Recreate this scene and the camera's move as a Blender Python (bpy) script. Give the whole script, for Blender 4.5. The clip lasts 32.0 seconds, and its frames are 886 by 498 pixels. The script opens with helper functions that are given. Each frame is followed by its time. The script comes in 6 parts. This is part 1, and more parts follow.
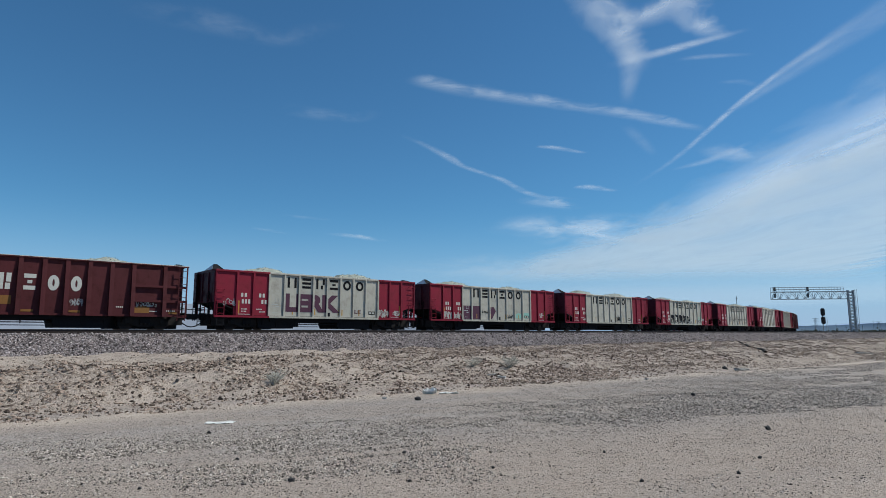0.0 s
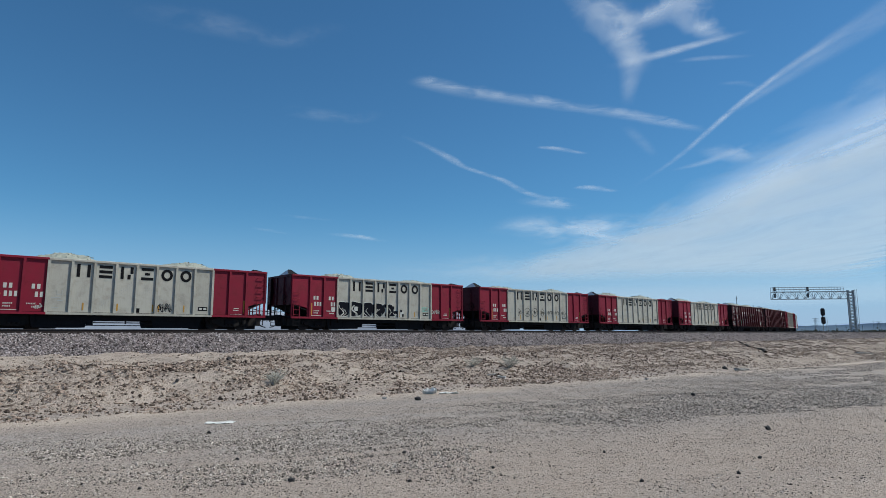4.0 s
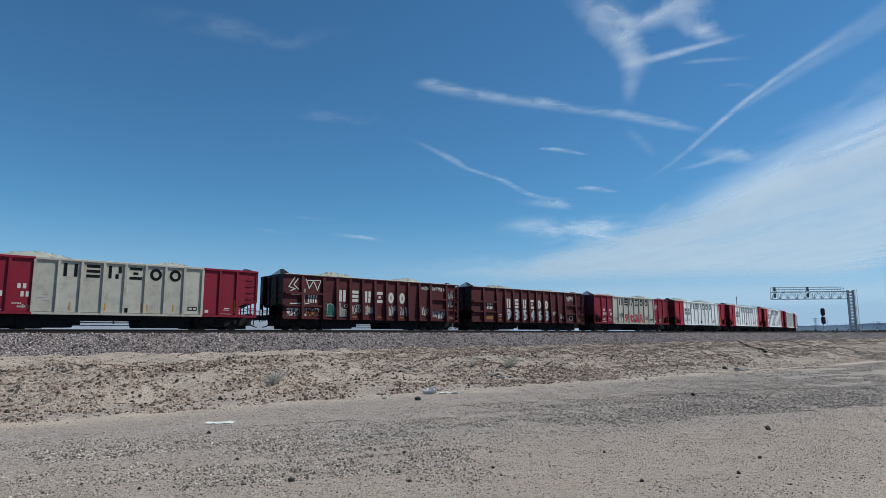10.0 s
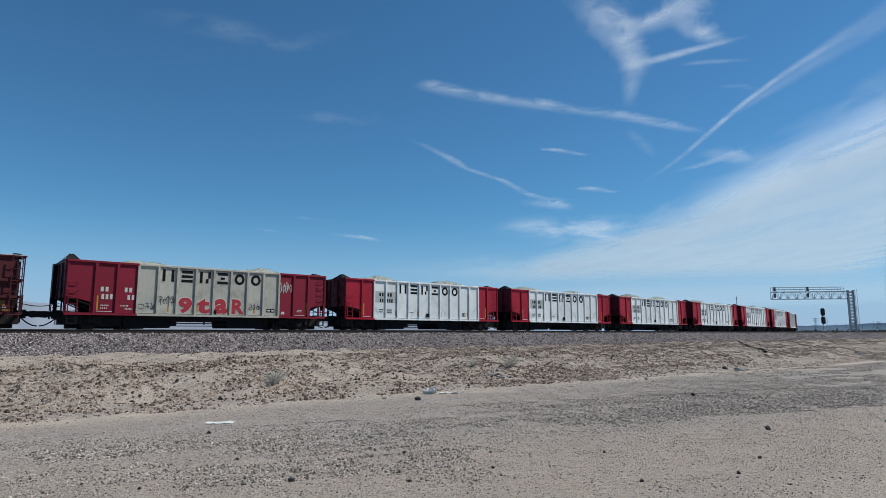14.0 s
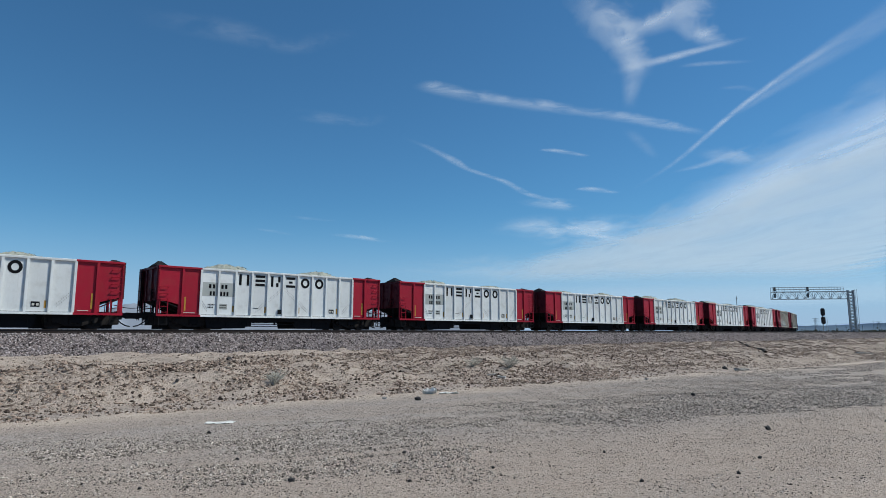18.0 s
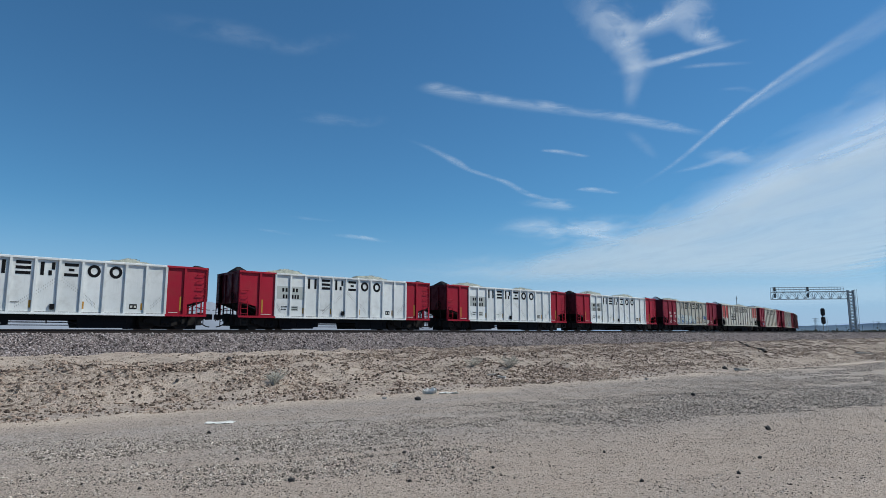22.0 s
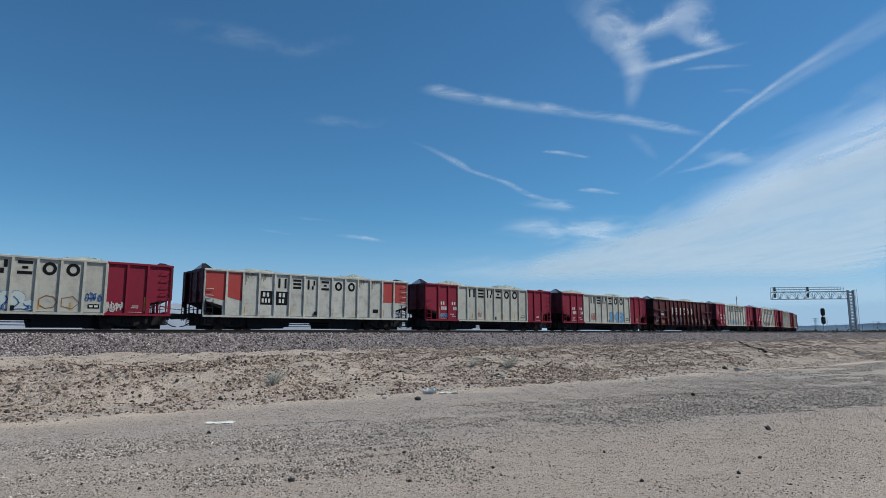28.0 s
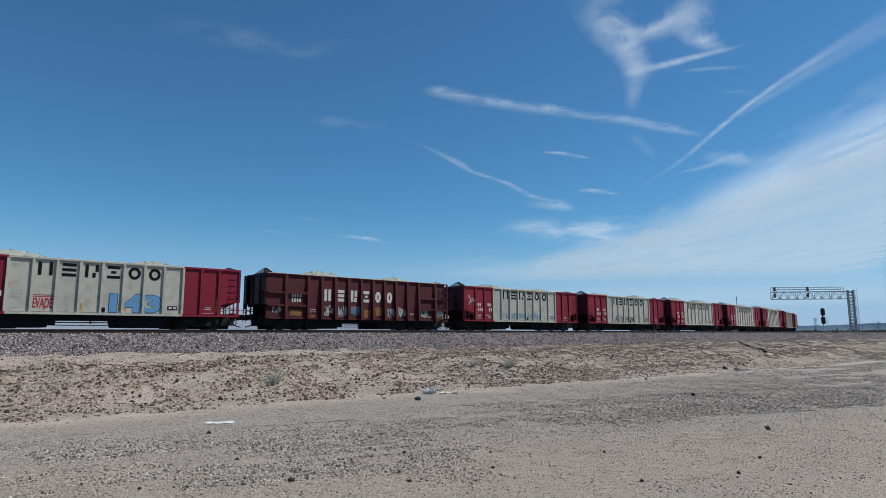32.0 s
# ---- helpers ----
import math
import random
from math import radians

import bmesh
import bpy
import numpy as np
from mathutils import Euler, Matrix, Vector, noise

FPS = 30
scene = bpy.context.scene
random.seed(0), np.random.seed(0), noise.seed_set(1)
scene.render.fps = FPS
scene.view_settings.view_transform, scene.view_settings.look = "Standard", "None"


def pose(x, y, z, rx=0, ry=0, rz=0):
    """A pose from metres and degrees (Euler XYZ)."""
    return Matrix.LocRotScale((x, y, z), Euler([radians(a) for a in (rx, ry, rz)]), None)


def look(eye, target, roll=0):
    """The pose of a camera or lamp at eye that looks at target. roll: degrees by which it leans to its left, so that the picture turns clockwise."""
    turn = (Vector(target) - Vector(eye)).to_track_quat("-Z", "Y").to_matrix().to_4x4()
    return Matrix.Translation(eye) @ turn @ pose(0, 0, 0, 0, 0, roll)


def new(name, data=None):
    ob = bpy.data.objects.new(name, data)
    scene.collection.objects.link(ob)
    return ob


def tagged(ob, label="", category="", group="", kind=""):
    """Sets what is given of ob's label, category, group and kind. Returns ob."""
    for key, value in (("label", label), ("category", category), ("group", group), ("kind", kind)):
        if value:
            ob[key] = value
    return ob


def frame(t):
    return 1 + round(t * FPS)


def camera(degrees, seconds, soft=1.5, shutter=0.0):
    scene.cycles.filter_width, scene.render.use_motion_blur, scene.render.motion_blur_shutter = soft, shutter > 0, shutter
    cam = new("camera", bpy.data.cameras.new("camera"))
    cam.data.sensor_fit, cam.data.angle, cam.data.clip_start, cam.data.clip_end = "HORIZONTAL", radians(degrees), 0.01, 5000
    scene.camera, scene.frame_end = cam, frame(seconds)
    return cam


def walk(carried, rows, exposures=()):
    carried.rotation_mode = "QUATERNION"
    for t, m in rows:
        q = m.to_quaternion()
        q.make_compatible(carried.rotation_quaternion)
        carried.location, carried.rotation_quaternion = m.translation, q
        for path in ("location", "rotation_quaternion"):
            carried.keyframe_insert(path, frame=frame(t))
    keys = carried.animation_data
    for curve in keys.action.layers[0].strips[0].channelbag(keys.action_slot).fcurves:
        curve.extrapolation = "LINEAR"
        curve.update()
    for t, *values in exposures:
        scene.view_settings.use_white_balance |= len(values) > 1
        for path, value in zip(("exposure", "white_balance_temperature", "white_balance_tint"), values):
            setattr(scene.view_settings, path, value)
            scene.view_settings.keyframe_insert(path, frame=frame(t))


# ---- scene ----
cam = camera(71.95, 32.0, soft=0.55)
EYE = 1.6
walk(cam, [(0.0, pose(0, 0, EYE, 97.777, 0, 0)), (32.0, pose(0, 0, EYE, 97.777, 0, 0))], [(0.0, 0.0, 6200, 4), (32.0, 0.0, 6200, 4)])

# ---- world and sun ----
SUN_EL, SUN_AZ = 50.0, 80.0
world = bpy.data.worlds.new("sky")
scene.world = world
world.use_nodes = True
wn = world.node_tree
sky = wn.nodes.new("ShaderNodeTexSky")
sky.sky_type = "NISHITA"
sky.sun_disc = False
sky.sun_elevation, sky.sun_rotation = radians(SUN_EL), radians(SUN_AZ)
sky.altitude, sky.air_density, sky.dust_density, sky.ozone_density = 600, 1.0, 0.0, 4.0
air = wn.nodes.new("ShaderNodeMix")
air.data_type, air.blend_type = "RGBA", "MULTIPLY"
air.inputs[0].default_value, air.inputs[7].default_value = 1.0, (0.62, 0.985, 1.125, 1)
wn.links.new(sky.outputs[0], air.inputs[6])
wn.links.new(air.outputs[2], wn.nodes["Background"].inputs[0])
wn.nodes["Background"].inputs[1].default_value = 0.085

sun_data = bpy.data.lights.new("sun", "SUN")
sun_data.energy, sun_data.angle, sun_data.color = 5.0, radians(0.53), (1.0, 0.95, 0.87)
sun = new("sun", sun_data)
sun.matrix_world = look((100 * math.sin(radians(SUN_AZ)) * math.cos(radians(SUN_EL)), 100 * math.cos(radians(SUN_AZ)) * math.cos(radians(SUN_EL)), 100 * math.sin(radians(SUN_EL))), (0, 0, 0))


# ---- materials ----
def shader(name, rough=0.8, metal=0.0, specular=0.4):
    m = bpy.data.materials.new(name)
    m.use_nodes = True
    b = m.node_tree.nodes["Principled BSDF"]
    b.inputs["Roughness"].default_value = rough
    b.inputs["Metallic"].default_value = metal
    b.inputs["Specular IOR Level"].default_value = specular
    return m, m.node_tree, b


def add(nt, kind, **values):
    n = nt.nodes.new(kind)
    for key, value in values.items():
        n.inputs[key.replace("_", " ")].default_value = value
    return n


def noise_node(nt, coord, scale, detail=4.0, rough=0.55, stretch=None):
    if stretch:
        mp = nt.nodes.new("ShaderNodeMapping")
        mp.inputs["Scale"].default_value = stretch
        nt.links.new(coord, mp.inputs["Vector"])
        coord = mp.outputs[0]
    n = add(nt, "ShaderNodeTexNoise", Scale=scale, Detail=detail, Roughness=rough)
    nt.links.new(coord, n.inputs["Vector"])
    return n.outputs["Fac"]


def ramp(nt, fac, lo, hi, a=0.0, b=1.0):
    r = nt.nodes.new("ShaderNodeMapRange")
    r.interpolation_type = "SMOOTHSTEP"
    for key, value in (("From Min", lo), ("From Max", hi), ("To Min", a), ("To Max", b)):
        r.inputs[key].default_value = value
    nt.links.new(fac, r.inputs["Value"])
    return r.outputs[0]


def mix(nt, fac, a, b, blend="MIX"):
    n = nt.nodes.new("ShaderNodeMix")
    n.data_type, n.blend_type = "RGBA", blend
    for socket, value in ((n.inputs[0], fac), (n.inputs[6], a), (n.inputs[7], b)):
        if hasattr(value, "links"):
            nt.links.new(value, socket)
        else:
            socket.default_value = (*value, 1) if isinstance(value, tuple) else value
    return n.outputs[2]


def maths(nt, op, a, b):
    n = nt.nodes.new("ShaderNodeMath")
    n.operation = op
    for socket, value in zip(n.inputs, (a, b)):
        if hasattr(value, "links"):
            nt.links.new(value, socket)
        else:
            socket.default_value = value
    return n.outputs[0]


def bump(nt, b, height, strength, distance):
    n = add(nt, "ShaderNodeBump", Strength=strength, Distance=distance)
    nt.links.new(height, n.inputs["Height"])
    nt.links.new(n.outputs[0], b.inputs["Normal"])


def painted(name, colour, dirt, amount=0.35, rough=0.55, streak=0.5):
    """Weathered paint on steel: blotches, vertical rain streaks and dust, each car a little different."""
    m, nt, b = shader(name, rough, 0, 0.25)
    co = nt.nodes.new("ShaderNodeTexCoord").outputs["Object"]
    info = nt.nodes.new("ShaderNodeObjectInfo")
    shift = nt.nodes.new("ShaderNodeVectorMath")
    shift.operation = "ADD"
    wide = nt.nodes.new("ShaderNodeCombineXYZ")
    nt.links.new(maths(nt, "MULTIPLY", info.outputs["Random"], 57.0), wide.inputs[0])
    nt.links.new(co, shift.inputs[0])
    nt.links.new(wide.outputs[0], shift.inputs[1])
    co = shift.outputs[0]
    blot = ramp(nt, noise_node(nt, co, 1.7, 6, 0.65), 0.42, 0.75)
    lines = ramp(nt, noise_node(nt, co, 3.0, 5, 0.6, (6.0, 6.0, 0.35)), 0.48, 0.78)
    dirtiness = maths(nt, "MULTIPLY", maths(nt, "MAXIMUM", blot, maths(nt, "MULTIPLY", lines, streak)), amount)
    tone = maths(nt, "ADD", maths(nt, "MULTIPLY", info.outputs["Random"], 0.16), 0.92)
    base = mix(nt, dirtiness, colour, dirt)
    grain = noise_node(nt, co, 30.0, 3)
    base = mix(nt, maths(nt, "MULTIPLY", grain, 0.25), base, tuple(0.6 * c for c in colour), "MIX")
    scaled = nt.nodes.new("ShaderNodeVectorMath")
    scaled.operation = "SCALE"
    nt.links.new(base, scaled.inputs[0])
    nt.links.new(tone, scaled.inputs["Scale"])
    nt.links.new(scaled.outputs[0], b.inputs["Base Color"])
    nt.links.new(ramp(nt, dirtiness, 0.0, 0.4, rough, 0.9), b.inputs["Roughness"])
    bump(nt, b, noise_node(nt, co, 2.2, 2), 0.35, 0.02)
    return m


def plain(name, colour, rough=0.7, metal=0.0, var=0.3, scale=8.0, specular=0.3):
    m, nt, b = shader(name, rough, metal, specular)
    co = nt.nodes.new("ShaderNodeTexCoord").outputs["Object"]
    n = noise_node(nt, co, scale, 5, 0.6)
    nt.links.new(mix(nt, n, tuple(c * (1 - var) for c in colour), tuple(min(1, c * (1 + var)) for c in colour)), b.inputs["Base Color"])
    bump(nt, b, noise_node(nt, co, scale * 4, 3), 0.2, 0.01)
    return m


def stones(name, dark, light, rough=0.95):
    """Loose broken stone: each piece of the joined mesh has its own tone."""
    m, nt, b = shader(name, rough, 0, 0.25)
    rnd = nt.nodes.new("ShaderNodeNewGeometry").outputs["Random Per Island"]
    co = nt.nodes.new("ShaderNodeTexCoord").outputs["Object"]
    base = mix(nt, ramp(nt, rnd, 0.0, 1.0), dark, light)
    base = mix(nt, ramp(nt, noise_node(nt, co, 14, 3), 0.3, 0.8, 0.0, 0.35), base, (0.165, 0.132, 0.10))
    nt.links.new(base, b.inputs["Base Color"])
    return m


RED = painted("weathered dark red paint", (0.205, 0.0070, 0.0245), (0.082, 0.0246, 0.0262), 0.4)
BRIGHT_RED = painted("fresh red paint", (0.328, 0.0066, 0.0246), (0.205, 0.0369, 0.0369), 0.3, 0.45, 0.4)
GREY = painted("weathered pale grey paint", (0.425, 0.402, 0.345), (0.164, 0.1394, 0.1148), 0.5, 0.6, 0.7)
WHITE = painted("fresh white paint", (0.70, 0.712, 0.705), (0.33, 0.31, 0.275), 0.35, 0.5, 0.6)
BROWN = painted("weathered brown paint", (0.072, 0.0112, 0.0140), (0.036, 0.0150, 0.0150), 0.5, 0.65, 0.6)
ORANGE = painted("faded orange red paint", (0.335, 0.040, 0.036), (0.2214, 0.1066, 0.0738), 0.4)
OLD_WHITE = painted("stained white paint", (0.46, 0.445, 0.395), (0.1148, 0.082, 0.0574), 0.55, 0.6, 0.8)
PATCH = painted("pale grey patch paint", (0.3936, 0.41, 0.3936), (0.328, 0.328, 0.3116), 0.3)
# end walls of the new cars: their red with the shade put into it
SHADED_RED = painted("red end paint darkened for shade", (0.0902, 0.0066, 0.0148), (0.0246, 0.0123, 0.0139), 0.6)
BLACK = plain("black steel", (0.015, 0.0145, 0.016), 0.9, 0, 0.3, 8.0, 0.1)
INK = plain("black lettering paint", (0.0074, 0.0074, 0.009), 0.8, 0, 0.15, 8.0, 0.1)
CREAM = plain("white lettering paint", (0.492, 0.4838, 0.4428), 0.6, 0, 0.12)
YELLOW = plain("yellow reflector strip", (0.41, 0.2214, 0.0328), 0.5)
OCHRE = plain("ochre notice panel", (0.20, 0.09, 0.022), 0.7)
RUST = plain("rusty rail steel", (0.0246, 0.0164, 0.0139), 0.75, 0.0, 0.4)
TIE = plain("dark creosoted timber", (0.0246, 0.0197, 0.0164), 0.9, 0, 0.4, 5)
GALV = plain("galvanised steel", (0.2706, 0.2952, 0.3034), 0.6, 0.0, 0.2)
DUSTY = plain("pale dust on steel", (0.52, 0.49, 0.44), 0.9, 0, 0.3)
DIMPLE = plain("grey weld marks", (0.36, 0.355, 0.335), 0.9)
# end walls of the old cars: dark red, darkened for the shade there
SHADED_END = painted("dark red end paint darkened for shade", (0.072, 0.011, 0.021), (0.032, 0.014, 0.018), 0.45)
# end walls of the brown cars: brown with shade painted in
SHADED_BROWN = painted("brown end paint darkened for shade", (0.022, 0.0085, 0.0105), (0.014, 0.010, 0.011), 0.5)
# pale colour in place of the light that shows through the hood
HOOD_OPENING = plain("pale grey for light through the hood", (0.42, 0.46, 0.50), 0.5, 0.0, 0.2)
DUSTY_STEEL = plain("dusty dark running gear", (0.024, 0.0215, 0.021), 0.9, 0, 0.5, 5.0, 0.1)
FRAME = plain("pale galvanised lattice", (0.29, 0.325, 0.345), 0.6, 0.0, 0.2)
# far poles and pylons: the paling by distant haze is mixed into the colour
HAZE_GREY = plain("mast grey paled for haze", (0.20, 0.235, 0.26), 0.9)
DARK = plain("dark signal housing", (0.0246, 0.0246, 0.0271), 0.6)
PURPLE = plain("purple spray paint", (0.0697, 0.023, 0.0451), 0.6, 0, 0.2)
CRIMSON = plain("crimson spray paint", (0.3444, 0.0246, 0.041), 0.6, 0, 0.2)
BLUE = plain("blue spray paint", (0.1066, 0.246, 0.41), 0.6, 0, 0.2)
NAVY = plain("dark blue spray paint", (0.0246, 0.082, 0.246), 0.6, 0, 0.2)
TEAL = plain("mint spray paint", (0.2296, 0.4264, 0.3608), 0.6, 0, 0.2)
GREEN = plain("dark green spray paint", (0.0164, 0.0902, 0.0656), 0.6, 0, 0.3)
SILVER = plain("silver spray paint", (0.40, 0.415, 0.42), 0.5, 0, 0.2)
SOOT = plain("soot stain", (0.20, 0.18, 0.15), 0.9, 0, 0.4)
LOAD = stones("pale crushed stone", (0.16, 0.175, 0.152), (0.28, 0.295, 0.255))
BALLAST_STONE = stones("grey track stone", (0.034, 0.027, 0.030), (0.48, 0.42, 0.415))
GRAVEL_STONE = stones("mixed gravel", (0.075, 0.061, 0.053), (0.52, 0.445, 0.385))
COARSE = stones("coarse road gravel", (0.075, 0.064, 0.057), (0.58, 0.505, 0.44))
DEBRIS = stones("dark dry debris", (0.036, 0.025, 0.021), (0.37, 0.275, 0.218))
ROCK = plain("dark rock", (0.0328, 0.0312, 0.0328), 0.85, 0, 0.5, 12)
LITTER = plain("dirty white plastic", (0.66, 0.65, 0.62), 0.55, 0, 0.12)
TWIG = plain("dry grey twig", (0.44, 0.42, 0.36), 0.9, 0, 0.3)


def ground_material():
    m, nt, b = shader("desert sand and gravel", 0.95, 0, 0.2)
    geo = nt.nodes.new("ShaderNodeTexCoord").outputs["Object"]
    turn = nt.nodes.new("ShaderNodeMapping")
    turn.inputs["Rotation"].default_value = (0, 0, -radians(22.7))
    nt.links.new(geo, turn.inputs["Vector"])
    co = turn.outputs[0]
    # wheel lanes along the track, broken up by wide noise
    lanes = noise_node(nt, co, 0.34, 5, 0.6, (0.16, 1.0, 1.0))
    patches = noise_node(nt, co, 0.9, 6, 0.62, (0.5, 1.0, 1.0))
    gravelly = ramp(nt, maths(nt, "ADD", maths(nt, "MULTIPLY", lanes, 0.6), maths(nt, "MULTIPLY", patches, 0.4)), 0.40, 0.54)
    at = nt.nodes.new("ShaderNodeAttribute")
    at.attribute_name = "bank"
    bank = at.outputs["Fac"]
    fine = add(nt, "ShaderNodeTexVoronoi", Scale=44.0)
    coarse = add(nt, "ShaderNodeTexVoronoi", Scale=17.0)
    for v in (fine, coarse):
        nt.links.new(geo, v.inputs["Vector"])
    sep = nt.nodes.new("ShaderNodeSeparateColor")
    nt.links.new(fine.outputs["Color"], sep.inputs[0])
    sep2 = nt.nodes.new("ShaderNodeSeparateColor")
    nt.links.new(coarse.outputs["Color"], sep2.inputs[0])
    wide = noise_node(nt, geo, 0.7, 8, 0.7)
    sand = mix(nt, wide, (0.305, 0.238, 0.192), (0.475, 0.392, 0.328))
    sand = mix(nt, ramp(nt, sep.outputs[1], 0.55, 0.95, 0.0, 0.7), sand, (0.185, 0.140, 0.112))
    grit = mix(nt, sep.outputs[0], (0.13, 0.113, 0.104), (0.47, 0.415, 0.378))
    across = nt.nodes.new("ShaderNodeSeparateXYZ")
    nt.links.new(co, across.inputs[0])
    worn = ramp(nt, across.outputs[1], 7.4, 9.8, 0.35, 1.0)
    gravelly = maths(nt, "MULTIPLY", maths(nt, "MAXIMUM", gravelly, 0.6), worn)
    road = mix(nt, maths(nt, "MULTIPLY", gravelly, 0.85), sand, grit)
    # the bank: paler loose sand with dark, reddish beds of dry stalks and stones
    beds = ramp(nt, noise_node(nt, co, 1.1, 7, 0.7, (0.8, 1.0, 1.0)), 0.37, 0.62, 0.15, 0.95)
    specks = ramp(nt, sep2.outputs[1], 0.45, 0.7)
    loose = mix(nt, noise_node(nt, geo, 3.0, 8, 0.7), (0.312, 0.254, 0.208), (0.50, 0.42, 0.357))
    litter = mix(nt, sep.outputs[2], (0.0328, 0.023, 0.0189), (0.1886, 0.1353, 0.1066))
    slope = mix(nt, maths(nt, "MULTIPLY", beds, maths(nt, "ADD", maths(nt, "MULTIPLY", specks, 0.60), 0.2)), loose, litter)
    strip = nt.nodes.new("ShaderNodeAttribute")
    strip.attribute_name = "verge"
    road = mix(nt, maths(nt, "MULTIPLY", strip.outputs["Fac"], 0.75), road, mix(nt, wide, (0.40, 0.318, 0.254), (0.53, 0.436, 0.358)))
    base = mix(nt, bank, road, slope)
    bare = nt.nodes.new("ShaderNodeAttribute")
    bare.attribute_name = "crest"
    base = mix(nt, maths(nt, "MULTIPLY", bare.outputs["Fac"], 0.5), base, loose)
    nt.links.new(base, b.inputs["Base Color"])
    h = maths(nt, "ADD", maths(nt, "MULTIPLY", fine.outputs["Distance"], -0.4), maths(nt, "MULTIPLY", noise_node(nt, geo, 9, 8, 0.7), 1.2))
    h = maths(nt, "ADD", h, maths(nt, "MULTIPLY", maths(nt, "MULTIPLY", coarse.outputs["Distance"], -0.6), gravelly))
    bump(nt, b, h, 1.0, 0.045)
    return m


def ballast_material():
    m, nt, b = shader("crushed ballast", 0.95, 0, 0.2)
    geo = nt.nodes.new("ShaderNodeTexCoord").outputs["Object"]
    v = add(nt, "ShaderNodeTexVoronoi", Scale=17.0)
    nt.links.new(geo, v.inputs["Vector"])
    sep = nt.nodes.new("ShaderNodeSeparateColor")
    nt.links.new(v.outputs["Color"], sep.inputs[0])
    base = mix(nt, sep.outputs[0], (0.03, 0.025, 0.026), (0.30, 0.25, 0.24))
    base = mix(nt, ramp(nt, noise_node(nt, geo, 0.5, 5), 0.4, 0.7, 0.0, 0.3), base, (0.1804, 0.1394, 0.123))
    nt.links.new(base, b.inputs["Base Color"])
    bump(nt, b, v.outputs["Distance"], 1.0, -0.06)
    return m


GROUND, BALLAST = ground_material(), ballast_material()


# ---- building helpers ----
def mesh_of(name, bm, material):
    me = bpy.data.meshes.new(name)
    bm.to_mesh(me)
    bm.free()
    me.materials.append(material)
    return me


def link(name, me, parent=None, at=None, label=""):
    ob = new(name, me)
    if parent:
        ob.parent = parent
    if at is not None:
        ob.matrix_basis = at
    return tagged(ob, label)


def part(name, bm, material, parent, label=""):
    return link(name, mesh_of(name, bm, material), parent, None, label)


def box(bm, x0, x1, y0, y1, z0, z1):
    vs = [bm.verts.new((x, y, z)) for x in (x0, x1) for y in (y0, y1) for z in (z0, z1)]
    for q in ((0, 1, 3, 2), (4, 6, 7, 5), (0, 4, 5, 1), (2, 3, 7, 6), (0, 2, 6, 4), (1, 5, 7, 3)):
        bm.faces.new([vs[i] for i in q])


def boxes(*rows):
    bm = bmesh.new()
    for r in rows:
        box(bm, *r)
    return bm


def prism(bm, outline, y0, y1):
    """A solid with an outline in x and z, from y0 to y1."""
    a = [bm.verts.new((x, y0, z)) for x, z in outline]
    b = [bm.verts.new((x, y1, z)) for x, z in outline]
    n = len(a)
    bm.faces.new(a)
    bm.faces.new(b[::-1])
    for i in range(n):
        bm.faces.new((a[i], b[i], b[(i + 1) % n], a[(i + 1) % n]))


def rod(bm, a, b, r, n=6):
    a, b = Vector(a), Vector(b)
    q = (b - a).to_track_quat("Z", "Y")
    rings = [[bm.verts.new(p + q @ Vector((r * math.cos(i * 2 * math.pi / n), r * math.sin(i * 2 * math.pi / n), 0))) for i in range(n)] for p in (a, b)]
    for i in range(n):
        bm.faces.new((rings[0][i], rings[0][(i + 1) % n], rings[1][(i + 1) % n], rings[1][i]))
    bm.faces.new(rings[0][::-1])
    bm.faces.new(rings[1])


def disc(bm, centre, r, w, n=20):
    """A wheel that turns about y."""
    cx, cy, cz = centre
    prism(bm, [(cx + r * math.cos(i * 2 * math.pi / n), cz + r * math.sin(i * 2 * math.pi / n)) for i in range(n)], cy - w / 2, cy + w / 2)


def mesh_from(name, verts, faces, material, smooth=False):
    me = bpy.data.meshes.new(name)
    verts, faces = np.asarray(verts, float), np.asarray(faces, int)
    k = faces.shape[1]
    me.vertices.add(len(verts))
    me.vertices.foreach_set("co", verts.ravel())
    me.loops.add(faces.size)
    me.loops.foreach_set("vertex_index", faces.ravel())
    me.polygons.add(len(faces))
    me.polygons.foreach_set("loop_start", np.arange(0, faces.size, k))
    me.update(calc_edges=True)
    me.polygons.foreach_set("use_smooth", np.full(len(faces), smooth))
    me.materials.append(material)
    return me


def grid_faces(n, m):
    i = np.arange(n * m).reshape(n, m)
    return np.stack([i[:-1, :-1], i[1:, :-1], i[1:, 1:], i[:-1, 1:]], -1).reshape(-1, 4)


OCTA_V = np.array([(1, 0, 0), (-1, 0, 0), (0, 1, 0), (0, -1, 0), (0, 0, 1), (0, 0, -1)], float)
OCTA_F = np.array([(0, 2, 4), (2, 1, 4), (1, 3, 4), (3, 0, 4), (2, 0, 5), (1, 2, 5), (3, 1, 5), (0, 3, 5)])


PYRA_V = np.array([(1, 0.1, -0.6), (-0.1, 1, -0.6), (-1, -0.1, -0.6), (0.1, -1, -0.6), (0, 0, 1)], float)
PYRA_F = np.array([(0, 1, 4), (1, 2, 4), (2, 3, 4), (3, 0, 4)])


